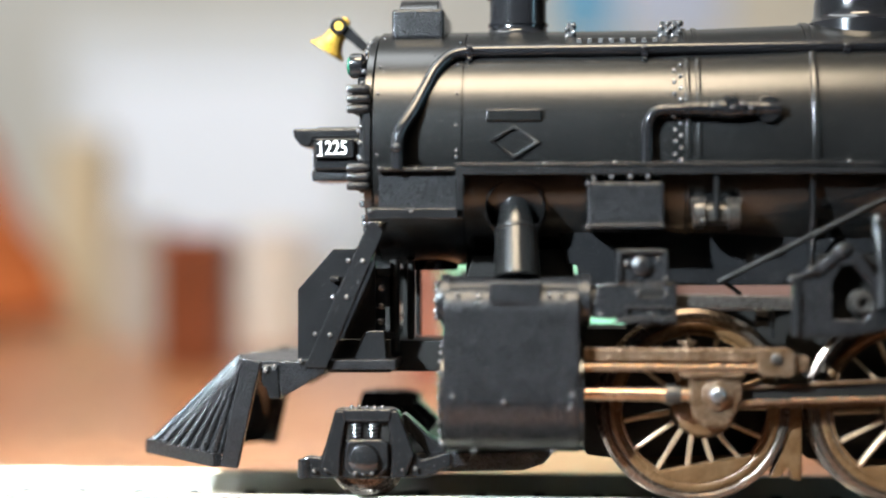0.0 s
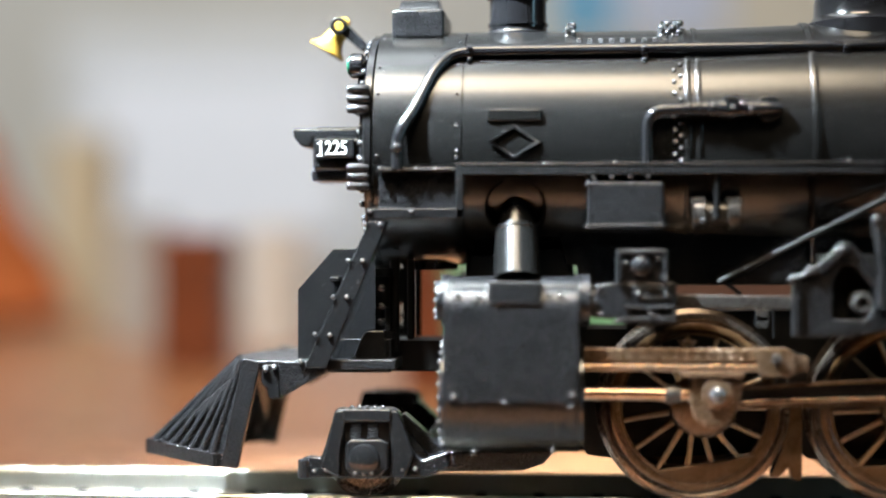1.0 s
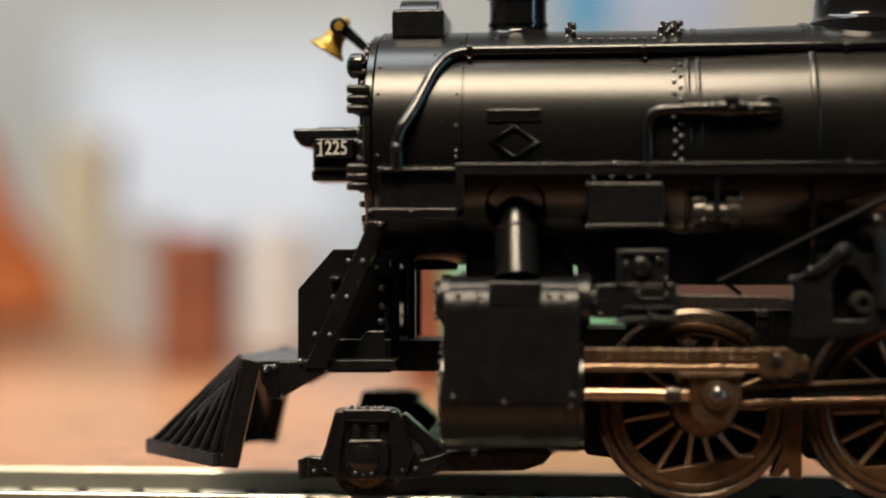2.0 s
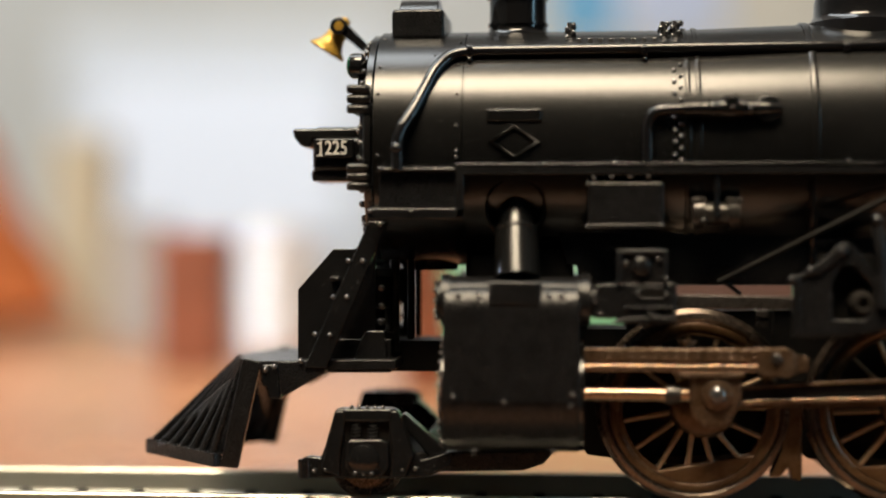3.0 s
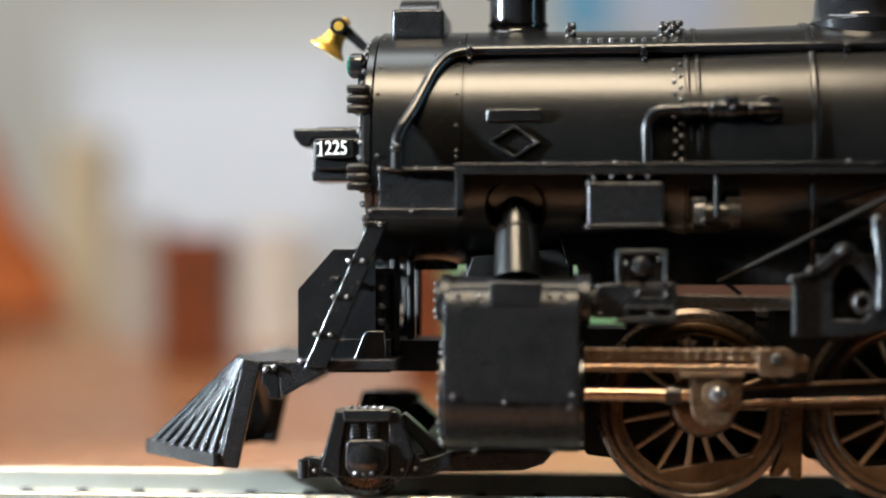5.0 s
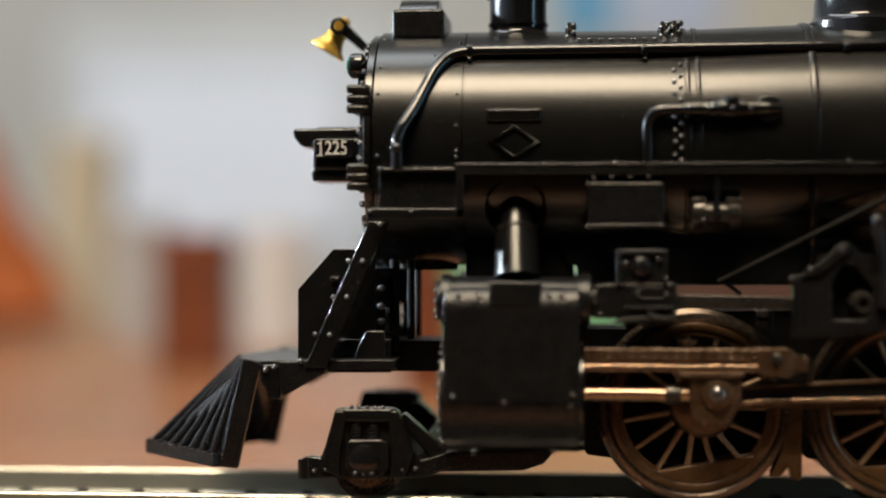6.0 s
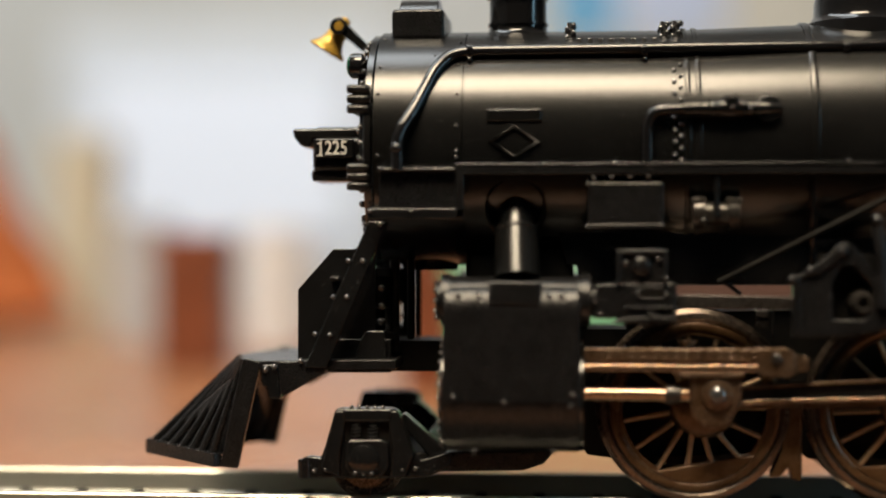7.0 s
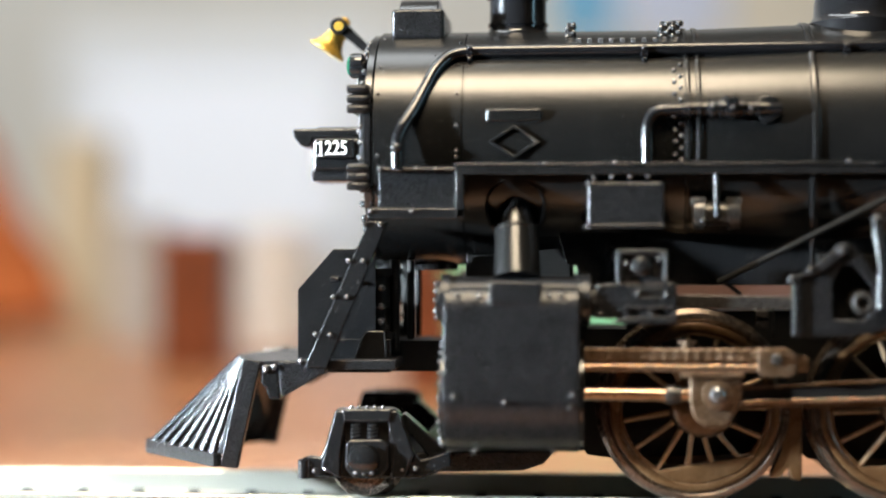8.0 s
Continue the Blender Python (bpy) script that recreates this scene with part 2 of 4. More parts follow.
def cushion():
    """An orange fabric sack that slumps to a peak."""
    p = thing("fabric_bag", "slumped orange fabric bag on the table", "bag", at=(-422.45, 800, -8.6))
    bm = bmesh.new()
    bmesh.ops.create_uvsphere(bm, u_segments=40, v_segments=24, radius=1)
    for v in bm.verts:
        h = (v.co.z + 1) / 2
        w = 90 * (1 - 0.75 * h) * (1.0 if h > 0.04 else 0.9)
        n = noise.noise(Vector((v.co.x * 2, v.co.y * 2, h * 3))) * 8
        d = Vector((v.co.x, v.co.y, 0))
        d = d.normalized() if d.length > 1e-4 else d
        v.co = d * (w + n) * min(1, math.sqrt(max(0, 1 - v.co.z ** 2)) * 2.2) + Vector((-34 * h, 0, 172 * h))
    part("sack", bm, ORANGE, p)
    part("tie_cord", new_lathe([(142, 20), (145, 27), (150, 27), (153, 20)], (-30, 0, 0), "z", 24), ORANGE, p)


cushion()

# ---- the track ----
track = thing("railway_track", "model railway track with silver rails on dark sleepers", "track", at=(0, 0, -8.6))


def build_track():
    prof = [(-3.2, 2.6), (3.2, 2.6), (3.2, 3.2), (1.25, 4.4), (1.1, 5.0), (1.1, 8.2), (0.8, 8.6), (-0.8, 8.6), (-1.1, 8.2), (-1.1, 5.0), (-1.25, 4.4), (-3.2, 3.2)]
    for y in (-16.6, 16.6):
        bm = section(bmesh.new(), [(y + a, b) for a, b in prof], -420, 420)
        part("rail", bm, RAIL, track, "shiny nickel silver rail", smooth=25)
    bed = [(-46, 0), (46, 0), (40, 2.0), (-40, 2.0)]
    part("roadbed", section(bmesh.new(), bed, -420, 420), TIE, track, "dark plastic roadbed", bevel=0.4)
    first = None
    for i in range(-36, 37):
        x = i * 11.5 + 3.2
        if first is None:
            bm = new_box(-2.6, 2.6, -27, 27, 0, 2.6)
            for y in (-16.6, 16.6):
                for s in (-2.7, 2.7):
                    box(bm, -1.1, 1.1, y + s - 0.9, y + s + 0.9, 2.6, 4.9)
            first = part("sleeper", bm, TIE, track, "dark plastic sleeper", bevel=0.25, segs=1)
            first.location.x = x * MM
        else:
            ob = new("sleeper", first.data)
            ob.parent = track
            ob.location.x = x * MM


build_track()
# ---- the locomotive ----
loco = thing("steam_locomotive", "black model steam locomotive with browned wheels on the track", "model train")
BZ, BR = 63.3, 21.9      # boiler axis height and radius


def on_boiler(x, z, out=0.0, r=BR):
    """A point on the near side of the boiler at the height z."""
    d = max(-1, min(1, (z - BZ) / r))
    a = math.asin(d)
    return Vector((x, -(r + out) * math.cos(a), BZ + (r + out) * math.sin(a)))


def boiler_group():
    xs, x1, x2, x3 = -36.72 - 0.3, -21.18, 18.28, 40.57
    part("smokebox", new_lathe([(xs, BR - 3), (xs, BR), (x1 - 0.1, BR), (x1 - 0.1, BR - 0.4), (x1, BR - 0.4)], (0, 0, BZ), "x", 128), BOILER, loco, "satin black smokebox")
    part("boiler", new_lathe([(x1 - 0.3, BR - 0.5), (x1 + 0.05, BR - 0.5), (x1 + 0.15, BR), (x2, BR), (x3, BR + 0.75), (90, BR + 0.9), (90, 5)], (0, 0, BZ + 0.0), "x", 128), BOILER, loco, "satin black boiler")
    for x, w, r in ((x2 + 0.3, 1.0, BR + 0.35), (x2 + 2.2, 0.9, BR + 0.4), (x3, 1.3, BR + 1.15)):
        part("boiler_band", new_lathe([(x - w / 2, BR - 1), (x - w / 2, r - 0.1), (x - w / 2 + 0.15, r), (x + w / 2 - 0.15, r), (x + w / 2, r - 0.1), (x + w / 2, BR - 1)], (0, 0, BZ), "x", 96), BOILER, loco)
    # smokebox front: rim ring, door and bolts
    part("front_ring", new_lathe([(xs - 1.9, 18), (xs - 1.9, BR - 0.9), (xs - 1.6, BR - 0.5), (xs - 0.5, BR - 0.5), (xs - 0.5, 18)], (0, 0, BZ), "x", 96), BLACK, loco)
    door = part("smokebox_door", new_lathe([(xs - 3.6, 0.1), (xs - 3.4, 7), (xs - 2.8, 14), (xs - 2.0, 19.2), (xs - 1.6, 19.2)], (0, 0, BZ), "x", 96), BLACK, loco)
    bolts = []
    for i in range(44):
        a = 2 * math.pi * i / 44
        bolts.append((xs - 2.3, 20.2 * math.cos(a), BZ + 20.2 * math.sin(a)))
        if i % 2:
            bolts.append((xs - 3.1, 16.2 * math.cos(a), BZ + 16.2 * math.sin(a)))
    tagged(part("front_bolts", rivets(bolts, 0.55), RIVET, door), kind="stuff")
    # hinge straps stepped on the door
    for z0, z1 in ((68.44, 73.79), (54.78, 59.71)):
        bm = bmesh.new()
        step = (z1 - z0) / 3
        for i in range(3):
            z = z0 + step * (i + 0.5)
            lathe(bm, [(-41.75, 0.3), (-41.6, step * 0.40), (-41.2, step * 0.46), (-38.1, step * 0.46), (-37.8, step * 0.38), (-37.6, 0.3)], (0, -20.6, z), "x", 16)
        box(bm, -40.9, xs - 0.6, -20.2, -8, z0 + 0.3, z1 - 0.3)
        part("door_hinge", bm, CAST, door, "ribbed hinge block")
    part("door_edge", new_box(xs - 2.6, xs - 0.4, -19.6, -17.5, 55.62, 69.26), CAST, door, bevel=0.2)
    tagged(part("seam_rivets", rivets([on_boiler(x1 - 0.9, z) for z in (82.07, 77.41, 71.97, 66.21, 61.83, 60.63)]
           + [on_boiler(xs + 0.8, z) for z in (83.11, 77.14, 72.08, 61)], 0.33), RIVET, loco), kind="stuff")
    zig = []
    n = 17
    for i in range(n):
        z = 77.04 + (59.88 - 77.04) * i / (n - 1)
        zig.append(on_boiler(16.26 if i % 2 else 17.34, z))
    tagged(part("boiler_rivets", rivets(zig, 0.45), RIVET, loco), kind="stuff")
    tagged(part("small_rivets", rivets([on_boiler(x, z) for x, z in ((5.79, 76.15), (8.38, 76.13), (7.31, 67.8), (6.79, 75.75), (-20.38, 77.09), (-26.44, 79.4), (-35.45, 76.21))], 0.2), RIVET, loco), kind="stuff")


boiler_group()


def box_on_top():
    """The heater box and its cap across the top of the smokebox."""
    heater = part("heater_box", new_box(-35.02, -25.29, -9, 9, 83.14, 88.76), CAST, loco, "dusty black heater box", bevel=0.7)
    part("heater_cap", new_lathe([(-33.99, 0.1), (-33.99, 7.4), (-26.67, 7.4), (-26.67, 0.1)], (0, 0, 84.15), "x", 48), BLACK, heater, bevel=0.3)


box_on_top()


def chimney():
    x, z0 = -12.01, 84.6
    r = 5.33
    prof = [(z0 - 2.5, r + 2.2), (z0 - 0.6, r + 1.7), (z0 + 0.2, r + 0.5), (z0 + 0.8, r + 0.15), (z0 + 1.6, r + 0.1), (z0 + 1.7, r + 0.35),
            (z0 + 2.2, r + 0.35), (z0 + 2.3, r), (z0 + 6.6, r), (z0 + 6.8, r + 0.5), (z0 + 8.2, r + 0.5), (z0 + 8.4, r + 0.1), (z0 + 8.4, r - 0.8), (z0 + 3, r - 0.9)]
    part("chimney", new_lathe(prof, (x, 0, 0), "z", 64), GLOSS, loco, "gloss black chimney")
    x, z0 = 51.85, 86.46
    r = 8.75
    prof = [(z0 - 3.5, r + 1.6), (z0 - 0.3, r + 1.3), (z0 + 0.3, r + 0.5), (z0 + 1.0, r + 0.1), (z0 + 3.5, r), (z0 + 6.5, r - 0.6), (z0 + 8.6, r - 2.4), (z0 + 9.6, r - 5.5), (z0 + 9.8, 0.1)]
    part("steam_dome", new_lathe(prof, (x, 0, 0), "z", 72), GLOSS, loco, "gloss black steam dome")


chimney()


def top_fittings():
    # toothed caps and a row of nuts along the boiler top
    for px0, px1 in ((-3.12, -1.04), (13.88, 15.94), (16, 18.06)):
        bm = bmesh.new()
        x = 0.5 * (px0 + px1)
        r = 0.5 * (px1 - px0)
        zt = BZ + BR
        for i in range(4):
            z = zt - 2.0 + i * 0.75
            for k in range(5):
                y = -9 + k * 1.2
                ball(bm, (x + (r * 0.55 if i % 2 else -r * 0.55), y, z), 0.5, seg=8)
        box(bm, x - r * 0.6, x + r * 0.6, -9, -3, zt - 3, zt + 0.7)
        part("washout_plug", bm, RIVET, loco)
    part("plug_cap", new_lathe([(0, 1.2), (0.6, 1.4), (0.9, 1.2)], (17.45, -3, BZ + BR + 0.6), "z", 16), BLACK, loco)
    bm = bmesh.new()
    for i in range(8):
        x = -0.51 + (13.13 - -0.51) * i / 7
        p = on_boiler(x, 81.38, 0.15)
        box(bm, x - 0.45, x + 0.45, p.y - 0.9, p.y + 1, p.z - 0.5, p.z + 0.95)
    tagged(part("row_of_nuts", bm, RIVET, loco, bevel=0.1, segs=1), kind="stuff")


top_fittings()


def handrail():
    pts = [(66.34, -15.5, 80.47), (-19.76, -15.5, 79.99), (-23.3, -16, 79.46), (-25.98, -18, 76.83), (-29.54, -22, 69.05), (-31.58, -23.6, 65.76), (-32.31, -24.2, 63.64), (-32.31, -24.2, 58.38)]
    rail = part("handrail", new_tube(rounded(pts, 3.5), 1.15, seg=18), GLOSS, loco, "gloss black handrail pipe")
    part("pipe_joint", ball(bmesh.new(), (-32.37, -24.6, 62.12), 1.25, (1, 1, 0.9), 16), GLOSS, rail)
    for px, py in ((-20.1, 79.85), (11.18, 79.66), (46.57, 79.72)):
        bm = new_lathe([(-0.65, 1.25), (-0.55, 1.45), (0.55, 1.45), (0.65, 1.25)], (px, -15.5, py), "x", 20)
        ball(bm, (px, -16.6, py + 0.5), 0.6, seg=10)
        ball(bm, (px, -16.4, py - 1.5), 0.6, seg=10)
        tube(bm, [(px, -16.2, py - 1.4), (px, -12, py - 1.8)], 0.5, 10)
        part("handrail_post", bm, GLOSS, rail)


handrail()


def feed_pipe():
    pipe = part("feed_pipe", new_tube(rounded([(11.33, -24, 59.01), (11.33, -24, 68.71), (33.5, -24, 68.85)], 3.6, 8), 1.0, seg=18), GLOSS, loco, "bent black feed pipe")
    z = 68.81
    bm = new_lathe([(17.56, 1.0), (17.75, 1.25), (21.92, 1.3), (22.21, 1.6), (22.98, 1.6), (23.18, 1.2),
                    (24.34, 1.6), (25.88, 1.9), (27.43, 1.6), (28.39, 1.2), (28.59, 1.5), (29.55, 1.5), (29.84, 1.1), (31.09, 1.3), (34.46, 1.0)], (0, -24, z), "x", 24)
    part("check_valve", bm, GLOSS, pipe, "knobbly black check valve")
    bm = bmesh.new()
    for x, rad in ((18.6, 1.55), (20.4, 1.5), (24.0, 1.75), (28.0, 1.65), (30.4, 1.6)):
        lathe(bm, [(x - 0.3, 0.6), (x - 0.28, rad - 0.15), (x - 0.15, rad), (x + 0.15, rad), (x + 0.28, rad - 0.15), (x + 0.3, 0.6)], (0, -24, z), "x", 12)
    part("valve_collars", bm, GLOSS, pipe)
    tagged(part("valve_studs", rivets([(22.6, -25.6, z + 0.4), (25.9, -26.0, z), (27.4, -25.5, z + 0.7), (29.1, -25.5, z - 0.2), (32.2, -24.8, z - 0.1)], 0.4), RIVET, pipe), kind="stuff")
    bm = new_lathe([(-1.4, 1.5), (-1.2, 1.6), (0.2, 1.6), (0.4, 1.0), (0.7, 0.9)], (25.8, -24.6, z + 1.5), "z", 6)
    part("valve_nut", bm, BLACK, pipe)
    x = 32.25
    bm = new_lathe([(-24.6, 1.2), (-24.4, 2.1), (-23.2, 2.5), (-21.0, 2.7)], (x, 0, z - 0.2), "y", 32)
    for i in range(6):
        a = i * math.pi / 3 + 0.3
        ball(bm, (x + 2.1 * math.cos(a), -23.6, z - 0.2 + 2.1 * math.sin(a)), 0.45, seg=8)
    part("pipe_flange", bm, BLACK, pipe)
    pipe.location.y = 1.2 * MM


feed_pipe()


def builders_plate():
    """A raised bar over a raised diamond outline on the boiler."""
    bm = bmesh.new()
    p = on_boiler(0, 67.94)
    box(bm, -16.75, -7.02, p.y - 0.7, p.y + 1.5, 66.85, 69.13)
    part("raised_bar", bm, BOILER, loco, bevel=0.35)
    bm = bmesh.new()
    rims = []
    for k in (0, 1):
        pts = []
        for px, pz in ((-16.44, 63.28), (-11.87, 66.33), (-7.21, 63.23), (-11.87, 60.28)):
            cx, cz = -11.87, 63.25
            f = 1 - 0.2 * k
            pts.append((cx + (px - cx) * f, cz + (pz - cz) * f))
        rims.append(pts)
    for i in range(4):
        j = (i + 1) % 4
        prism(bm, [rims[0][i], rims[0][j], rims[1][j], rims[1][i]], -BR - 0.5, -BR + 1)
    part("raised_diamond", bm, BOILER, loco, bevel=0.12, segs=1)


builders_plate()


def headlight():
    cx = -40.72
    z = 63.18
    lamp = part("headlight", new_lathe([(-50.35, 4.2), (-50.35, 4.5), (-49.92, 4.7), (cx, 4.7), (cx, 3)], (0, 0, 62.9), "x", 40), BLACK, loco, "black headlight with number boards")
    # visor: the upper shell runs forward in a curved lip
    bm = bmesh.new()
    prof = [(-54.22, 66.97), (-41.24, 67.11), (-41.24, 65.09), (-50.24, 65.14), (-50.89, 63.44), (-52.6, 63.66), (-53.9, 65.37)]
    prism(bm, prof, -5.2, 5.2)
    part("visor", bm, BLACK, lamp, bevel=0.5)
    part("lens", new_lathe([(-50.67, 3.0), (-50.35, 3.9)], (0, 0, 62.9), "x", 32), CHINA, lamp, "clear round lens")
    part("lamp_base", new_box(-50.62, -41.11, -5, 5, 57.11, 59.33), CAST, lamp, bevel=0.5)
    part("lamp_body", new_box(-50.24, -40.98, -6, 6, 58.97, 65.2), BLACK, lamp, bevel=0.8)
    board = part("number_board", new_box(-49.66, -42.33, -7.0, 7.0, 61.34, 64.92), BLACK, lamp, bevel=0.25)
    for side in (-1, 1):
        cu = bpy.data.curves.new("board_digits", "FONT")
        cu.body = "1225"
        cu.size = 3.7 * MM
        cu.align_x, cu.align_y = "CENTER", "CENTER"
        cu.extrude, cu.offset, cu.resolution_u = 0.00008, 0.00004, 4
        tmp = bpy.data.objects.new("board_digits", cu)
        scene.collection.objects.link(tmp)
        me = bpy.data.meshes.new_from_object(tmp.evaluated_get(bpy.context.evaluated_depsgraph_get()))
        bpy.data.objects.remove(tmp)
        me.materials.clear()
        me.materials.append(WHITE)
        me.transform(Matrix.Diagonal((0.78, 1, 1, 1)))
        ob = new("board_digits", me)
        ob.parent = board
        ob.location = Vector((-46.35, 7.08 * side, 63.13)) * MM
        ob.rotation_euler = (radians(90), 0, 0 if side < 0 else radians(180))
        tagged(ob, "white painted numerals")
        bm = bmesh.new()
        for x0, x1, z0, z1 in ((-2.85, -1.75, -1.40, -1.10), (-2.85, -2.3, 0.85, 1.12)):
            box(bm, -46.35 + side * -x0, -46.35 + side * -x1, 7.06 * side, 7.17 * side, 63.13 + z0, 63.13 + z1)
        part("numeral_serifs", bm, WHITE, board, "white painted serifs")


headlight()


def marker_and_bell():
    for s in (-1, 1):
        z = 77.81
        bm = new_lathe([(-42.2, 1.7), (-42.1, 2.1), (-41.6, 2.3), (-39.9, 2.3), (-39.3, 1.7), (-39.1, 0.4)], (0, s * 13, z), "x", 28)
        mk = part("marker_lamp", bm, GLOSS, loco, "round black marker lamp")
        part("lens", new_lathe([(-42.67, 1.2), (-42.46, 1.7), (-41.94, 1.8)], (0, s * 13, z), "x", 20), GREEN_GLASS, mk, "small green lens")
        part("foot", new_box(-40.69, -39.03, s * 13 - 0.9, s * 13 + 0.9, z - 4.6, z - 1.8), BLACK, mk, bevel=0.2)
    # bell hung forward on an arm from the smokebox top
    hub = Vector((-45.67, -3, 86.38))
    tilt = Matrix.Rotation(radians(32), 3, "Y")
    bell = part("bell", new_lathe([(1.6, 0.2), (1.4, 1.3), (0.6, 1.75), (-1.6, 1.95), (-2.5, 2.3), (-3.3, 2.85), (-3.9, 3.5), (-4.2, 3.65), (-4.5, 3.6), (-4.45, 3.2), (-3.0, 2.0)], hub + Vector((-0.5, 3, -0.6)), "z", 40, tilt), BRASS, loco, "yellow brass bell")
    part("bell_knob", ball(bmesh.new(), hub + Vector((0.5, 3, 0.9)), 1.25, (1, 1, 1), 16), BRASS, bell)
    bm = new_lathe([(-0.5, 1.45), (-0.3, 1.65), (0.5, 1.65), (0.6, 1.5)], hub + Vector((-0.1, 0, 0.05)), "y", 24)
    prism(bm, [(-46.74, 85.86), (-45.13, 87.55), (-43.95, 86.58), (-40.19, 82.81), (-41.37, 81.76), (-45.02, 84.78)], -2.9, -1.6)
    prism(bm, [(-47.63, 86.65), (-45.98, 88.37), (-44.78, 87.38), (-40.95, 83.54), (-42.16, 82.47), (-45.87, 85.54)], 5.0, 6.2)
    part("bell_arm", bm, BLACK, bell, "black bell yoke", bevel=0.2)
    part("pivot", new_lathe([(-4.2, 0.85), (-4.0, 1.0), (-2.6, 1.0)], (hub.x, 0.6, hub.z), "y", 20), BRASS, bell)


marker_and_bell()


def running_board():
    z0, z1 = 57.36, 59.42
    xa = -22.09
    for s in (-1, 1):
        bm = bmesh.new()
        y0, y1 = sorted((s * 24.5, s * 18))
        box(bm, xa, 90, y0, y1, z1 - 0.9, z1)
        y0, y1 = sorted((s * 24.5, s * 23.3))
        box(bm, xa, 90, y0, y1, z0, z1 - 0.9)
        rb = part("running_board", bm, BLACK, loco, "black running board", bevel=0.25)
        bm = bmesh.new()
        box(bm, xa, xa + 1.48, y0, y1, 49.64, z1 - 0.05)
        box(bm, -37.63, xa + 1.48, y0, y1, 49.65, 51.54)
        box(bm, -35.83, xa, y0, y1, 57.98, 58.68)
        part("step_edge", bm, BLACK, rb, bevel=0.25)
        y0, y1 = sorted((s * 23.2, s * 12))
        part("step_panel", new_box(-35.65, -22.16, y0, y1, 50.97, 58.53), CAST, rb, "dusty flat side panel", bevel=0.15)
        rv = [(x, s * 24.55, z) for x, z in ((5.76, 59.4), (45.69, 59.52), (-6.37, 59.25), (-29.79, 51.03), (-37.07, 51.05), (-32.08, 58.46), (-28.9, 58.45), (-25.62, 58.44), (-35.37, 58.48))]
        tagged(part("edge_rivets", rivets(rv, 0.42), RIVET, rb), kind="stuff")


running_board()


def side_boxes():
    # box under the running board
    b = part("battery_box", new_box(0.98, 14.25, -24.2, -15, 47.93, 56.08), CAST, loco, "dusty black box under the running board", bevel=0.55)
    part("box_ledge", new_box(0.59, 14.45, -24.5, -15, 47.93, 48.82), CAST, b, bevel=0.3)
    tagged(part("box_rivets", rivets([(2.15, -24, 56.68), (5.19, -24, 56.87), (8.41, -24, 56.96), (11.53, -24, 56.95), (1.08, -24.2, 55.8), (0.98, -24.4, 48.23)], 0.45), RIVET, b), kind="stuff")
    # lubricator on its hanger
    bm = new_lathe([(19.24, 0.3), (19.43, 2.6), (21.19, 2.8), (21.38, 2.1), (25.28, 2.1), (25.47, 2.8), (27.42, 2.6), (27.61, 0.3)], (0, -21, 50.6), "x", 28)
    lub = part("lubricator", bm, STEEL, loco, "small grey lubricator on a hanger")
    bm = new_box(18.98, 21.51, -23.2, -20, 52.14, 53.32)
    box(bm, 25, 27.71, -23.2, -20, 52.14, 53.32)
    box(bm, 20.53, 26.36, -23.0, -20, 49.2, 50.58)
    part("lubricator_lugs", bm, STEEL, lub, bevel=0.2)
    part("hanger", new_tube([(23.32, -23.4, 58.2), (23.32, -23.4, 49.88)], 0.55, 12), BLACK, lub)
    ball_bm = ball(bmesh.new(), (21.07, -23.6, 49.2), 0.8, seg=12)
    part("drain_cock", ball_bm, BLACK, lub)
    # vertical strap and pipe on the lower boiler
    part("strap", new_tube([(39.93, -22.6, 58.18), (39.98, -22.2, 54.28), (40.62, -16, 41.5)], 0.5, 10), BLACK, loco)


side_boxes()


def underframe():
    # skirts and frame behind the running gear
    part("ash_pan", new_prism([(-4.55, 48.56), (66.45, 48.98), (66.45, 38.03), (-0.4, 37.91), (-0.81, 41.46), (-2.83, 41.66)], -15, 15), BLACK, loco, "flat black side plate", bevel=0.3)
    part("main_frame", new_prism([(0, 29.82), (8.07, 29.85), (8.57, 32.93), (67.32, 33.61), (67.32, 7), (40.49, 6.72), (38.98, 7.93), (6.13, 6.38), (1.02, 7.04), (0, 8.57)], -11, 11), DARK, loco)
    part("frame_rail", new_box(-35.45, 2.06, -8, 8, 21.74, 27.48), DARK, loco, bevel=0.3)
    part("smokebox_saddle", new_prism([(-21.23, 45.54), (-2.06, 45.54), (-1.55, 39.13), (1.54, 27.98), (-24.88, 27.86), (-21.23, 39.1)], -9, 9), DARK, loco, bevel=0.3)
    part("saddle_foot", new_prism([(-19.76, 42.97), (-4.06, 44.5), (-2.03, 41.45), (-2.03, 39.21), (-20.78, 39.19)], -14, 14), DARK, loco, bevel=0.2)
    part("saddle_boss", new_lathe([(40.97 - 0.5, 4.5), (40.97 + 3, 5.2)], (-27.96, 0, 0), "z", 32), BLACK, loco)


underframe()


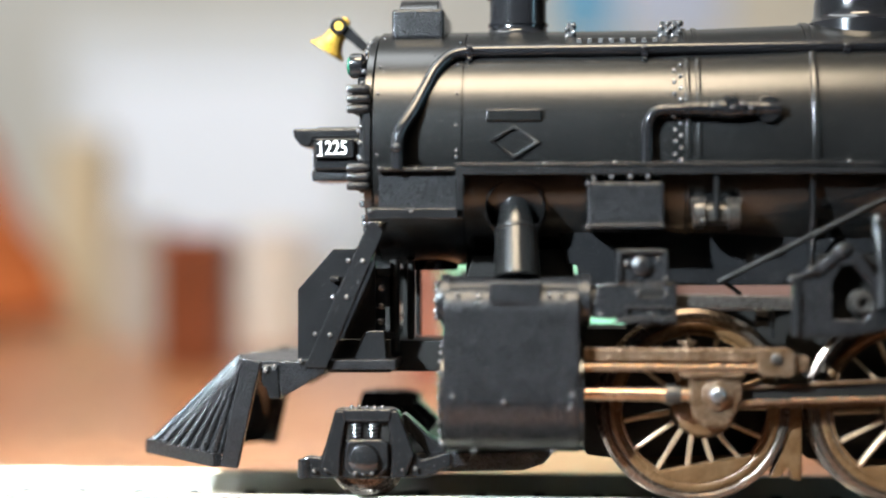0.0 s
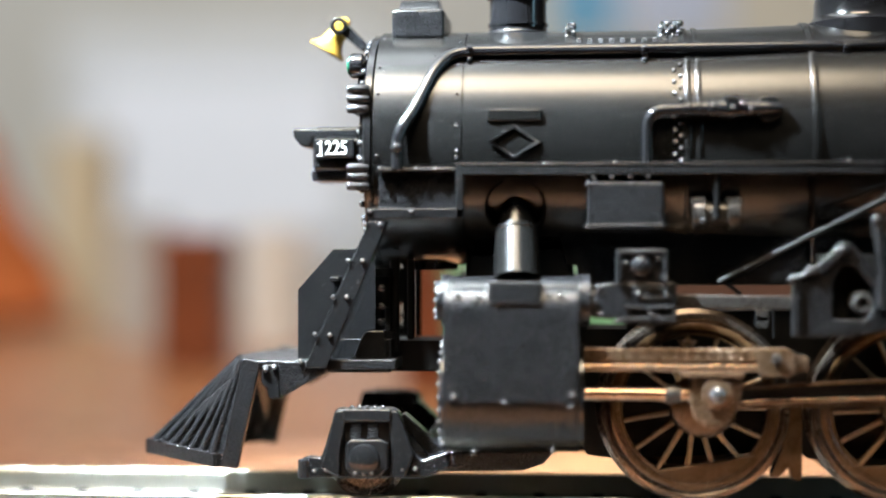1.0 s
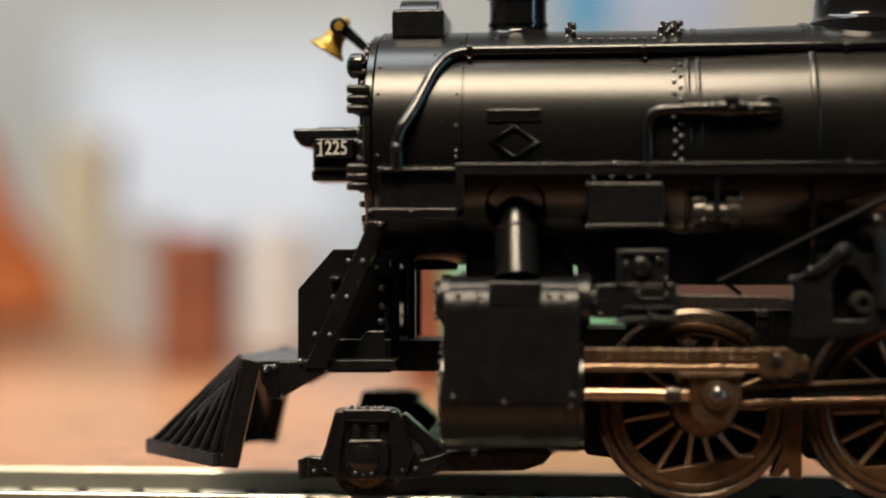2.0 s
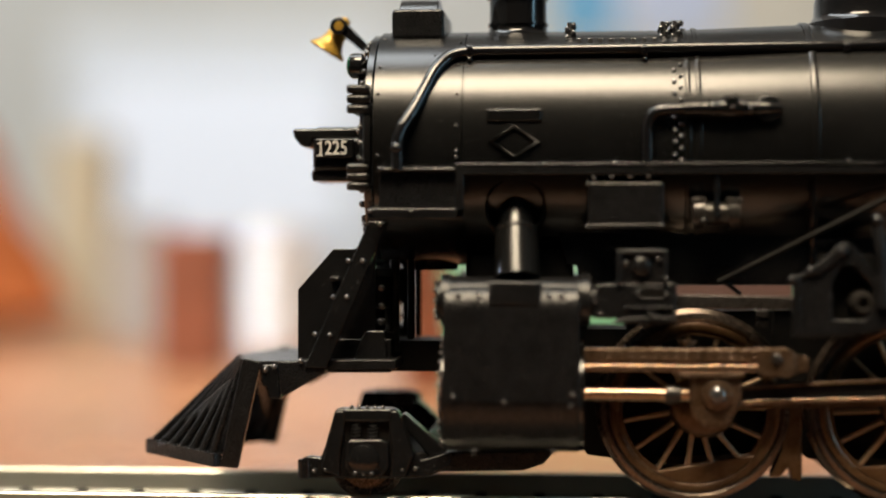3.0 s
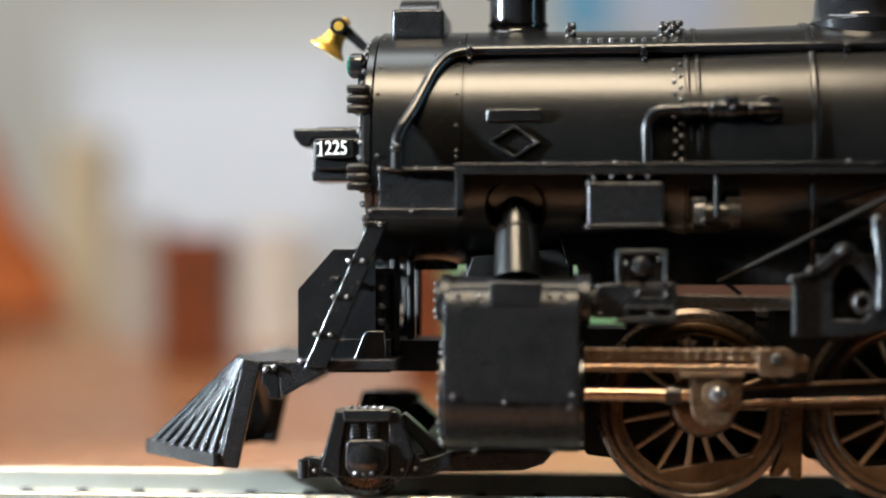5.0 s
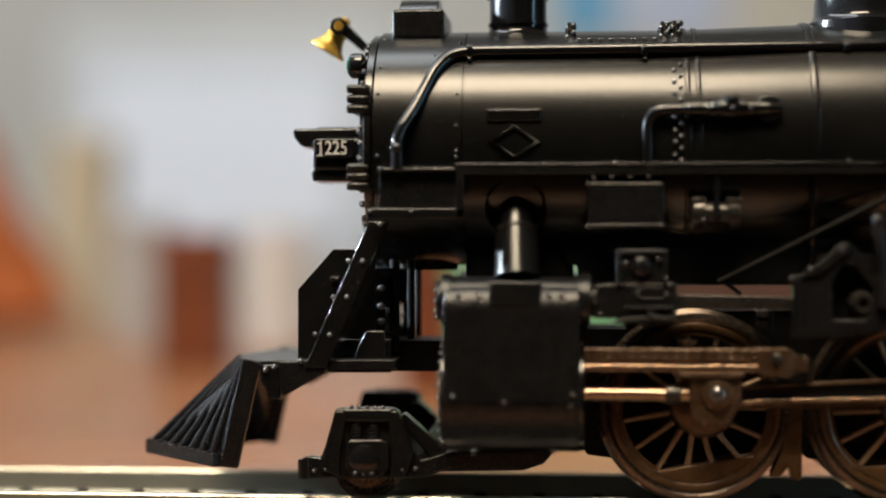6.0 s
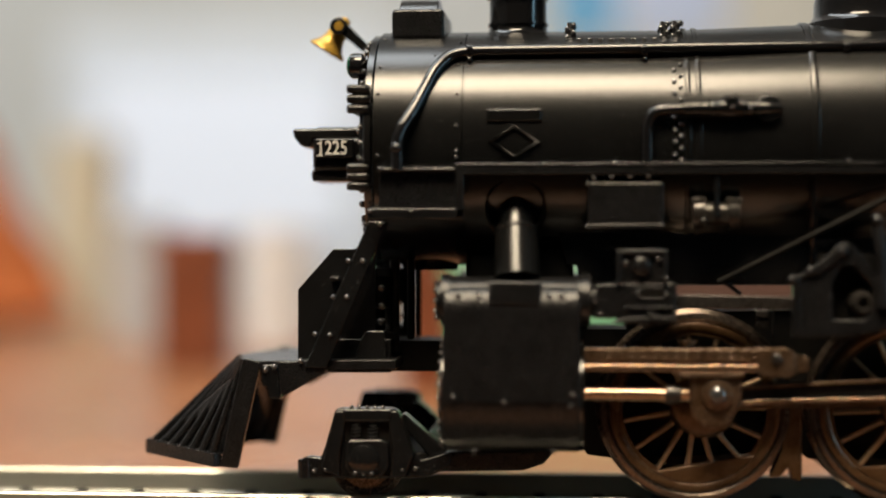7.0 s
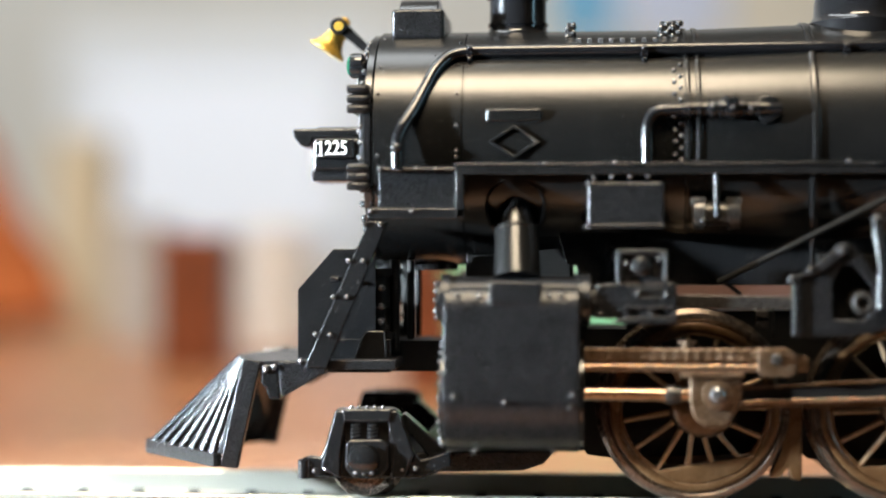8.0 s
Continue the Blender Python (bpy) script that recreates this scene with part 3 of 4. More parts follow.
def steam_pipe():
    a, b = Vector((-11.23, -23.5, 38.87)), Vector((-11.79, -16.5, 53.6))
    d = b - a
    ts = (0, 0.55, 0.56, 0.60, 0.61, 0.92, 1.0)
    rs = (4.2, 3.85, 4.0, 4.0, 3.3, 3.0, 2.5)
    pipe = part("steam_pipe", new_tube([a + d * t for t in ts], list(rs), seg=32), BOILER, loco, "tapered black steam pipe")
    part("pipe_collar", new_lathe([(-20.6, 5.0), (-20.9, 5.15), (-20.6, 5.3), (-12, 6), (-12, 5.2)], (-11.76, 0, 51.7), "y", 48, loop=True), BOILER, pipe)
    part("pipe_seal", new_lathe([(-16.5, 5.1), (-14, 5.1)], (-11.76, 0, 51.7), "y", 40), DARK, pipe)


steam_pipe()


def cylinder(s):
    def yy(v):
        return s * v
    xa, xb = -23.86, -0.39
    zc = 18.67
    r = 10.1
    pts = [(yy(19 + r * math.cos(radians(a))), zc + r * math.sin(radians(a))) for a in range(-100, 1, 10)]
    z0, z1 = 33.53, 38.68
    pts += [(yy(24.0 + 5.2 * math.cos(radians(a))), z0 + (z1 - z0) * math.sin(radians(a))) for a in range(0, 91, 15)]
    pts += [(yy(9), z1), (yy(9), 9.49)]
    body = part("cylinder_block", section(bmesh.new(), pts, xa, xb), CAST, loco, "matt black cylinder block", bevel=0.35)
    part("cladding_seam", new_box(xa + 0.4, xb - 0.3, min(yy(29.25), yy(28)), max(yy(29.25), yy(28)), 18.01, 18.4), CAST, body)
    zs = 35.39
    rs = 4.54
    prof = [(-25.45, 0.1), (-25.45, 2.6), (-25.15, 3.4), (-24.55, 3.5), (-24.45, rs), (-22.96, rs), (-22.86, rs - 0.35), (-0.59, rs - 0.35),
            (-0.49, rs), (1.38, rs), (1.47, 2.8), (3.14, 2.6), (3.14, 0.1)]
    chest = part("steam_chest", new_lathe(prof, (0, yy(23.4), zs), "x", 48), CAST, body, "round steam chest with end flanges")
    part("chest_pad", new_box(-15.98, -7, min(yy(29.4), yy(20)), max(yy(29.4), yy(20)), 34.67, 38.85), CAST, chest, bevel=0.4)
    rv = [(x, yy(28.6), z) for x, z in ((-21.28, 36.37), (-17.74, 36.38), (-5.64, 36.41), (-3.59, 36.41))]
    for i in range(10):
        a = 2 * math.pi * i / 10
        rv.append((-25.35, yy(23.4) + 3.1 * math.cos(a), zs + 3.1 * math.sin(a)))
    tagged(part("chest_studs", rivets(rv, 0.5), RIVET, chest), kind="stuff")
    for x0, x1 in ((xa - 0.7, xa + 0.6), (xb - 0.3, xb + 0.9)):
        part("end_flange", new_lathe([(x0, 8.8), (x0 + 0.25, r - 0.15), (x1 - 0.2, r - 0.15), (x1, 9)], (0, yy(19), zc), "x", 56), BLACK, body)
    cover = part("end_cover", new_lathe([(xa - 1.3, 0.1), (xa - 1.3, 6), (xa - 0.8, 7.6), (xa - 0.5, 7.8)], (0, yy(19), zc), "x", 48), BLACK, body)
    st = []
    for i in range(26):
        a = 2 * math.pi * i / 26
        st.append((xa - 0.8, yy(19) + 9.2 * math.cos(a), zc + 9.2 * math.sin(a)))
    for x, z in ((-22.08, 18.94), (-1.54, 19.38), (-1.93, 17.44), (-13.24, 18.03), (-18.39, 9.65), (-4.87, 9.78)):
        st.append((x, yy(29.2), z))
    tagged(part("cover_studs", rivets(st, 0.45), RIVET, cover), kind="stuff")


cylinder(-1)
cylinder(1)
part("cylinder_cradle", new_prism([(-28.38, 10.7), (-24.48, 7.67), (-4.56, 8.27), (-6.9, 5.6), (-10.67, 4.33), (-26.53, 3.96), (-29.1, 4.96)], -14, 14), CAST, loco, bevel=0.5)


def drive_wheel(x, s, turn):
    """A spoked driver: tyre with flange, rim, hub, spokes and a balance weight."""
    zc = 16.5
    w = part("drive_wheel", new_lathe([(-18.3, 15.45), (-18.3, 15.1), (-19.15, 14.9), (-19.35, 14.5), (-19.35, 14.0), (-19.2, 13.5), (-18.9, 13.2), (-19.0, 13.0), (-19.0, 12.75), (-18.7, 12.6), (-16.2, 12.6), (-16.2, 15.45)], (0, 0, 0), "y", 96, loop=True), WHEEL, loco, "browned metal spoked driving wheel")
    bm = bmesh.new()
    prof = [(-19.0, 15.35), (-19.3, 15.6), (-19.2, 16.4), (-18.8, 16.55), (-15.6, 16.5), (-15.2, 17.3), (-14.6, 17.4), (-14.2, 16.8), (-14.2, 14.5), (-18.9, 15.2)]
    part("tyre", lathe(bm, prof, (0, 0, 0), "y", 96, loop=True), TYRE, w, "shiny steel tyre")
    part("hub", new_lathe([(-20.2, 0.1), (-20.2, 5.0), (-19.8, 5.6), (-19.0, 6.0), (-15, 6.0)], (1.7, 0, 0.3), "y", 48), WHEEL, w)
    first = None
    for i in range(15):
        a = radians(10.5 + 24 * i)
        if first is None:
            bm = bmesh.new()
            for (r0, h0, h1) in ((4.5, 0.75, 0.5),):
                v = [bm.verts.new(p) for p in ((4.5, -19.2, -0.42), (4.5, -19.2, 0.42), (4.5, -16.8, 0.6), (4.5, -16.8, -0.6),
                                               (13.4, -18.8, -0.34), (13.4, -18.8, 0.34), (13.4, -17.0, 0.5), (13.4, -17.0, -0.5))]
                for f in ((0, 1, 2, 3), (4, 7, 6, 5), (0, 4, 5, 1), (1, 5, 6, 2), (2, 6, 7, 3), (3, 7, 4, 0)):
                    bm.faces.new([v[k] for k in f])
            first = part("spoke", bm, SPOKE, w, bevel=0.2)
            first.rotation_euler.y = a
        else:
            ob = new("spoke", first.data)
            ob.parent = w
            ob.rotation_euler.y = a
    # balance weight: a segment of the rim below a chord
    c = 9.9
    r = 13.4
    half = math.degrees(math.acos(c / r))
    pts = arc(0, 0, r, -90 - half, -90 + half, 16)
    part("balance_weight", new_prism(pts, -19.4, -16.5), WHEEL, w, "rough brown balance weight", bevel=0.25)
    part("crank_pin", new_lathe([(-23.5, 1.2), (-23.3, 1.6), (-20, 1.7)], (2.2, 0, 2.2), "y", 24), ROD, w)
    w.matrix_basis = pose(x * MM, 0, zc * MM, 0, turn, 0 if s < 0 else 180)
    return w


x1, x2 = 19.82, 56.43
drive_wheel(x1, -1, -10)
drive_wheel(x2, -1, -2)
drive_wheel(x1, 1, 30)
drive_wheel(x2, 1, 30)
part("axle", new_lathe([(-15, 2.5), (15, 2.5)], (x1, 0, 16.5), "y", 24), DARK, loco)
part("axle", new_lathe([(-15, 2.5), (15, 2.5)], (x2, 0, 16.5), "y", 24), DARK, loco)


def running_gear():
    # slide bars with bolted packing, crosshead, piston rod
    guide = part("slide_bar", new_box(0.29, 30.51, -26, -22.5, 24.96, 27.29), ROD, loco, "tarnished slide bar", bevel=0.3)
    part("lower_bar", new_box(0.29, 30.03, -26.4, -22.5, 23.3, 24.47), BRIGHT, guide, bevel=0.2)
    part("bar_filler", new_box(0.29, 30.03, -25.2, -22.7, 24.27, 25.25), ROD, guide)
    bm = bmesh.new()
    for i in range(14):
        x = 4.38 + (28.97 - 4.38) * i / 13
        for z in (26.61, 25.54):
            ball(bm, (x + (0.4 if z > 25 else 0), -26, z), 0.42, (1.2, 0.7, 0.9), 8)
    tagged(part("bar_bolts", bm, ROD, guide), kind="stuff")
    bm = new_prism([(29.97, 27.38), (35.22, 27.41), (36.36, 26.35), (36.36, 23.07), (35.41, 22.49), (31.02, 22.46), (29.97, 23.22)], -27, -22)
    part("bar_end", bm, ROD, guide, bevel=0.3)
    part("bar_tip", new_prism([(36.26, 26.45), (38.84, 25.88), (38.84, 23.56), (36.26, 22.96)], -26, -23), ROD, guide, bevel=0.3)
    part("bar_nut", new_lathe([(-27.6, 0.7), (-27.4, 1.0), (-26.9, 1.0)], (33.16, 0, 25.59), "y", 6), STEEL, guide)
    part("oil_cup", new_lathe([(-0.8, 1.2), (0.6, 1.2), (0.6, 1.7), (1.0, 1.7)], (18.23, -24.3, 27.57), "z", 16), ROD, guide)
    z = 19.21
    rod = part("piston_rod", new_lathe([(-0.59, 1.2), (19.01, 1.2)], (0, -24, z), "x", 28), BRIGHT, loco, "bright coppery piston rod")
    part("gland_nut", new_lathe([(14.45, 1.3), (14.64, 1.75), (15.81, 1.75), (16, 1.5), (17.07, 1.5)], (0, -24, z), "x", 24), STEEL, rod)
    ch = part("crosshead", new_prism([(18.55, 22.84), (27.45, 22.84), (27.45, 18.6), (26.0, 15.7), (24.86, 13.6), (21.1, 13.6), (19.2, 15.2), (18.55, 18.1)], -25.8, -22), ROD, loco, "grainy tarnished crosshead", bevel=0.5)
    part("slipper", new_box(16.86, 27.82, -26.6, -22.3, 22.27, 23.14), ROD, ch, bevel=0.2)
    x, z = 23.21, 19.36
    part("pin_boss", new_lathe([(-26.6, 2.0), (-26.4, 2.6), (-25.6, 2.8)], (x, 0, z), "y", 32), ROD, ch)
    part("pin_nut", new_lathe([(-27.9, 0.4), (-27.8, 0.9), (-27.5, 1.3), (-26.4, 1.5)], (x, 0, z), "y", 24), RIVET, ch, "bright round pin nut")
    # main rod, fluted
    pts = [(26.27, 20.48), (35.9, 21.23), (64.49, 22.67), (64.49, 18.71), (35.9, 17.92), (26.27, 17.26)]
    mr = part("main_rod", new_prism(pts, -23.4, -22.2), DARK, loco, "dark fluted main rod")
    bm = new_prism([(26.27, 20.48), (35.9, 21.23), (64.49, 22.67), (64.49, 22.09), (35.9, 20.64), (26.27, 19.9)], -24.2, -22)
    part("upper_rib", bm, ROD, mr, bevel=0.15)
    bm = new_prism([(26.27, 17.94), (35.9, 18.5), (64.49, 19.39), (64.49, 18.71), (35.9, 17.82), (26.27, 17.16)], -24.2, -22)
    part("lower_rib", bm, BRIGHT, mr, bevel=0.15)
    # side rod between the drivers
    part("side_rod", new_prism([(20.48, 18.82), (65.15, 20.11), (65.15, 17.38), (20.48, 16.25)], -21.6, -20.6), ROD, loco, bevel=0.2)


running_gear()


def valve_gear():
    # bracket behind the steam chest
    br = part("valve_bracket", new_prism([(2.52, 37.2), (3.68, 38.47), (16.22, 38.68), (16.22, 31.51), (7.94, 31.48), (7.36, 32.26), (1.75, 32.53)], -27, -22), CAST, loco, "matt black valve bracket", bevel=0.45)
    part("upper_bracket", new_prism([(5.81, 38.28), (5.81, 43.33), (6.97, 44.4), (14.11, 44.4), (14.78, 43.53), (14.78, 38.29)], -27, -22.5), CAST, br, bevel=0.5)
    part("bracket_boss", new_lathe([(-28.2, 1.0), (-27.8, 1.6), (-26.8, 1.8)], (10.16, 0, 41.49), "y", 24), CAST, br)
    part("bracket_lip", new_prism([(5.03, 31.49), (7.15, 32.66), (16.2, 32.88), (16.2, 31.53)], -27.4, -23), CAST, br, bevel=0.2)
    bm = bmesh.new()
    for x0, x1, z0, z1 in ((9.47, 14.48, 35.68, 36.07), (9.47, 14.48, 37.42, 37.81),
                           (9.28, 9.76, 35.68, 37.81), (14.19, 14.67, 35.68, 37.81)):
        box(bm, x0, x1, -27.15, -26.8, z0, z1)
    part("slot_rim", bm, CAST, br, bevel=0.1, segs=1)
    bm = bmesh.new()
    for x0, x1, z0, z1 in ((5.9, 14.7, 43.5, 44.3), (5.9, 6.8, 38.6, 44.0), (13.9, 14.7, 38.6, 44.0)):
        box(bm, x0, x1, -27.9, -26.9, z0, z1)
    part("bracket_rim", bm, CAST, br, bevel=0.25)
    part("slot", new_prism([(9.9, 36.15), (14.1, 36.15), (14.4, 36.6), (14.4, 37.0), (14.1, 37.35), (9.9, 37.35), (9.6, 37.0), (9.6, 36.6)], -27.06, -26.5), DARK, br)
    bm = bmesh.new()
    for z0, z1 in ((34.1, 34.6), (32.0, 32.6)):
        box(bm, 7.2, 16.2, -27.6, -26.6, z0, z1)
    for x in (7.4, 11.6, 15.4):
        box(bm, x, x + 0.6, -27.5, -26.6, 32.3, 34.4)
    part("bracket_web", bm, CAST, br, bevel=0.12, segs=1)
    tagged(part("bracket_studs", rivets([(6.58, -27, 43.72), (14.3, -27, 43.53), (2.91, -27, 37.88), (6.39, -27, 38.67), (11.78, -27.6, 33.26), (7.5, -27.9, 42.0), (13.2, -27.4, 42.6), (14.3, -27.9, 39.4), (2.3, -27, 35.2), (3.3, -27, 33.2), (9.6, -27.3, 36.75), (14.4, -27.3, 36.75)], 0.42), RIVET, br), kind="stuff")
    part("valve_rod", new_prism([(16.1, 36.57), (37.05, 36.22), (37.05, 33.89), (16.1, 34.12)], -24.6, -22.4), STEEL, loco, "flat grey valve rod", bevel=0.3)
    # link bracket with a triangular opening and a large nut
    outer = [(36.3, 39.87), (39.34, 40.07), (41.05, 41.61), (43.51, 45.27), (45.4, 45.46), (47.29, 43.54), (50.69, 38.74), (51.25, 34.9), (53.51, 32.99), (53.51, 31.07), (49.93, 30.29), (45.02, 29.41), (36.3, 29.37)]
    inner = [(42.56, 38.92), (44.08, 41.61), (46.16, 41.61), (49.37, 37.78), (49.56, 34.42), (47.86, 32.4), (42.56, 32.38)]
    bm = bmesh.new()
    lo = []
    for pts in (outer, inner):
        lo.append([[bm.verts.new((x, y, z)) for x, z in pts] for y in (-27.4, -24)])
    def bridge(a, b):
        i = j = 0
        while i < len(a) or j < len(b):
            pa, pb = a[i % len(a)], b[j % len(b)]
            if j >= len(b) or (i < len(a) and i / len(a) <= j / len(b)):
                bm.faces.new((pa, a[(i + 1) % len(a)], pb))
                i += 1
            else:
                bm.faces.new((pa, b[(j + 1) % len(b)], pb))
                j += 1
    for k in (0, 1):
        bridge(lo[0][k], lo[1][k])
    for l in lo:
        m = len(l[0])
        for i in range(m):
            bm.faces.new((l[0][i], l[1][i], l[1][(i + 1) % m], l[0][(i + 1) % m]))
    link = part("link_bracket", bm, CAST, loco, "matt black link bracket with an open middle", bevel=0.3)
    part("bracket_back", new_box(40.7, 52.16, -23.5, -20, 30.9, 43.53), DARK, link)
    part("bracket_edge", new_box(35.89, 37.12, -28, -24, 29.33, 39.7), CAST, link, bevel=0.3)
    part("link_nut", new_lathe([(-26.2, 0.1), (-26.2, 0.85), (-27.2, 0.95), (-27.3, 1.4), (-26.8, 1.8), (-26, 2.2), (-23.5, 2.4)], (47.74, 0, 35.15), "y", 28), STEEL, link, "rounded grey nut")
    for x, z in ((44.11, 44.02), (38.92, 40.66), (35.82, 39.1)):
        part("link_bolt", ball(bmesh.new(), (x, -27.6, z), 1.0, (1, 0.8, 0.9), 14), CAST, link)
    part("lifting_arm", new_prism([(36.04, 39.47), (39.47, 41.6), (44.23, 45.65), (45.75, 44.5), (40.42, 40.05)], -28, -26.5), CAST, link, bevel=0.3)
    part("hanger_arm", new_tube([(50.1, -26, 49.79), (50.31, -27, 46.42), (50.79, -27.5, 41.62), (50.88, -27.5, 34.44)], [0.9, 1.1, 0.8, 1.2], 12), CAST, link)
    part("hanger_bolt", ball(bmesh.new(), (50.03, -27, 49.29), 1.1, seg=14), CAST, link)
    part("reach_rod", new_tube([(23.92, -19.5, 38.55), (52.04, -23.6, 53.04), (58.81, -24, 56.49)], 0.55, 12), DARK, loco, "thin black reach rod")
    part("rod_tail", new_tube([(24.71, -19.5, 38.85), (27.88, -17, 36.51)], 0.4, 10), BLACK, loco)
    # small linkage between wheel and bracket
    bm = new_prism([(30.34, 33.82), (32.68, 33.83), (32.68, 30.67), (30.34, 30.66)], -20, -17)
    prism(bm, [(33.07, 34.13), (33.66, 34.13), (33.66, 28.7), (33.07, 28.7)], -20, -18)
    part("spring_hanger", bm, BLACK, loco, bevel=0.25)
    bm = bmesh.new()
    for z0, z1 in ((32.45, 33.54), (30.67, 31.76)):
        box(bm, 30.52, 32.47, -20.3, -19.9, z0, z1)
    part("painted_bars", bm, STEEL, loco, "dull painted bars")
    # brake hanger between the drivers
    bm = new_prism([(36.55, 15.6), (38.72, 15.61), (38.72, 4.16), (36.75, 3.64)], -17, -13)
    tube(bm, [(37.41, -18, 16.69), (37.41, -18, 3.78)], 0.6, 10)
    tube(bm, [(35.85, -18, 16.18), (35.45, -18, 9.72), (33.2, -18, 4.93)], 0.55, 10)
    part("brake_hanger", bm, BLACK, loco, bevel=0.15)
    shoe = [(36.0, 16.7), (38.6, 16.7), (38.4, 3.6), (36.8, 3.9), (36.2, 6.0), (34.6, 4.2), (32.9, 4.2), (35.0, 9.0)]
    part("brake_shoe", new_prism(shoe, -18.6, -16.2), WHEEL, loco, "browned brake shoe", bevel=0.25)


valve_gear()


def pilot():
    """A ploughing V of fanned bars with a deck, braces and steps."""
    deck = part("pilot_deck", new_prism([(-60.07, 24.34), (-33.08, 24.69), (-33.08, 22.88), (-59.56, 22.72)], -20, 20), CAST, loco, "black pilot deck", bevel=0.2)
    ridge_t, ridge_b = Vector((-64.95, 0, 24.19)), Vector((-82.11, 0, 7.82))
    zt = ridge_t.z
    bm = bmesh.new()
    tri = [(ridge_t.x, 0), (-60.18, -20), (-60.18, 20)]
    lo, hi = ([bm.verts.new((x, y, z)) for x, y in tri] for z in (zt - 1.6, zt))
    bm.faces.new(lo)
    bm.faces.new(hi[::-1])
    for i in range(3):
        bm.faces.new((lo[i], hi[i], hi[(i + 1) % 3], lo[(i + 1) % 3]))
    part("nose_plate", bm, CAST, deck, bevel=0.15)
    for s in (-1, 1):
        top_n = Vector((-60.38, -20, 24.64))
        bot_n = Vector((-64.49, -20, 5.35))
        if s > 0:
            top_n.y, bot_n.y = 20, 20
        nose_b = Vector((ridge_b.x, 0, bot_n.z))
        nose_u = ridge_b
        rail_h = Vector((0, 0, 2.1))
        side = part("pilot_side", bmesh_plate([p + Vector((1.7, -s * 0.8, -0.3)) for p in (ridge_t, top_n, bot_n + rail_h, nose_u)], 0.5), CAST, loco, "black pilot plough with fanned bars")
        # bottom rail
        part("toe_rail", bmesh_plate([nose_u + Vector((-0.7, 0, 0.2)), bot_n + rail_h + Vector((-0.7, s * 0.3, 0.2)), bot_n + Vector((-0.7, s * 0.3, 0)), nose_b + Vector((-0.7, 0, 0))], 1.7), CAST, side)
        # fanned bars
        n = 7
        for i in range(n):
            f = (i + 0.35) / n
            g = f
            a = ridge_t.lerp(top_n, g) + Vector((-0.25, s * 0.2, -0.1))
            b = nose_u.lerp(bot_n + rail_h, f) + Vector((-0.3, s * 0.3, 0.0))
            part("fan_bar", tapered_bar(a, b, 0.3, 0.75), CAST, side)
            part("bar_foot", new_box(b.x - 1.15, b.x + 0.2, b.y - 0.5, b.y + 0.5, b.z - 0.25, b.z + 0.35), BLACK, side, bevel=0.12, segs=1)
        # ribs on the inner face
        for i in range(5):
            f = 0.34 + 0.15 * i
            a = ridge_t.lerp(top_n, f) + Vector((2.2, -s * 0.9, -1.5))
            b = nose_u.lerp(bot_n + rail_h, f) + Vector((2.2, -s * 0.9, 0.4))
            part("inner_rib", tapered_bar(a, b, 0.6, 1.15), CAST, side)
        # end plate facing the side
        pts = [(-60.59, 24.85), (-57.3, 24.26), (-61.61, 4.98), (-64.8, 5.35)]
        y0, y1 = sorted((s * 20.4, s * 18.6))
        part("end_plate", new_prism(pts, y0, y1), CAST, side, bevel=0.3)
        # step bracket and beam
        y0, y1 = sorted((s * 20.5, s * 16.5))
        part("step_bracket", new_prism([(-57.1, 23.75), (-54.03, 23.77), (-53.72, 17.4), (-55.87, 17.59), (-56.28, 19.4), (-57.3, 20.21)], y0, y1), BLACK, deck, bevel=0.4)
        part("front_beam", new_prism([(-54.03, 24.27), (-45.66, 24.52), (-45.66, 22.3), (-53.41, 17.91), (-53.82, 19.22)], y0, y1), CAST, deck, bevel=0.3)
        ys = s * 20.6
        tagged(part("beam_bolts", rivets([(x, ys, z) for x, z in ((-56.37, 22.79), (-50.05, 24.33), (-54.74, 23.3))], 0.6), RIVET, deck), kind="stuff")
        # slanted brace from deck to running board
        y0, y1 = sorted((s * 21, s * 18.8))
        brace = part("front_brace", new_prism([(-37.81, 49.32), (-34.38, 49.31), (-45.3, 23.18), (-49.37, 23.16)], y0, y1), BLACK, loco, "riveted slanted brace", bevel=0.25)
        rv = [(x, s * 21.05, z) for x, z in ((-38.42, 48.82), (-35.69, 48.71), (-41.35, 42.29), (-38.82, 42.29), (-44.09, 35.85), (-41.65, 35.86), (-47.34, 29.21), (-44.7, 29.12))]
        tagged(part("brace_rivets", rivets(rv, 0.5), RIVET, brace), kind="stuff")
        # pump shield and pumps behind the brace
        y0, y1 = sorted((s * 15.5, s * 14.3))
        shield = part("pump_shield", new_prism([(-51.42, 37.02), (-44.9, 44.4), (-37.17, 44.4), (-37.17, 23.05), (-51.42, 22.96)], y0, y1), BLACK, loco, "flat black pump shield", bevel=0.15)
        part("shield_step", new_prism([(-45.24, 39.39), (-43.59, 39.39), (-43.59, 38.58), (-45.24, 38.57)], min(s * 17.5, s * 15), max(s * 17.5, s * 15)), BLACK, shield, bevel=0.2)
        y = s * 11.5
        pm = part("air_pump", new_lathe([(23.78, 2.6), (27.92, 2.6), (28.13, 3.2), (29.16, 3.2), (29.37, 1.5), (33.62, 1.5), (33.83, 2.4), (39.32, 2.4), (39.53, 2.9), (40.88, 2.8)], (-37.4, y, 0), "z", 28), DARK, loco, "dark air pump")
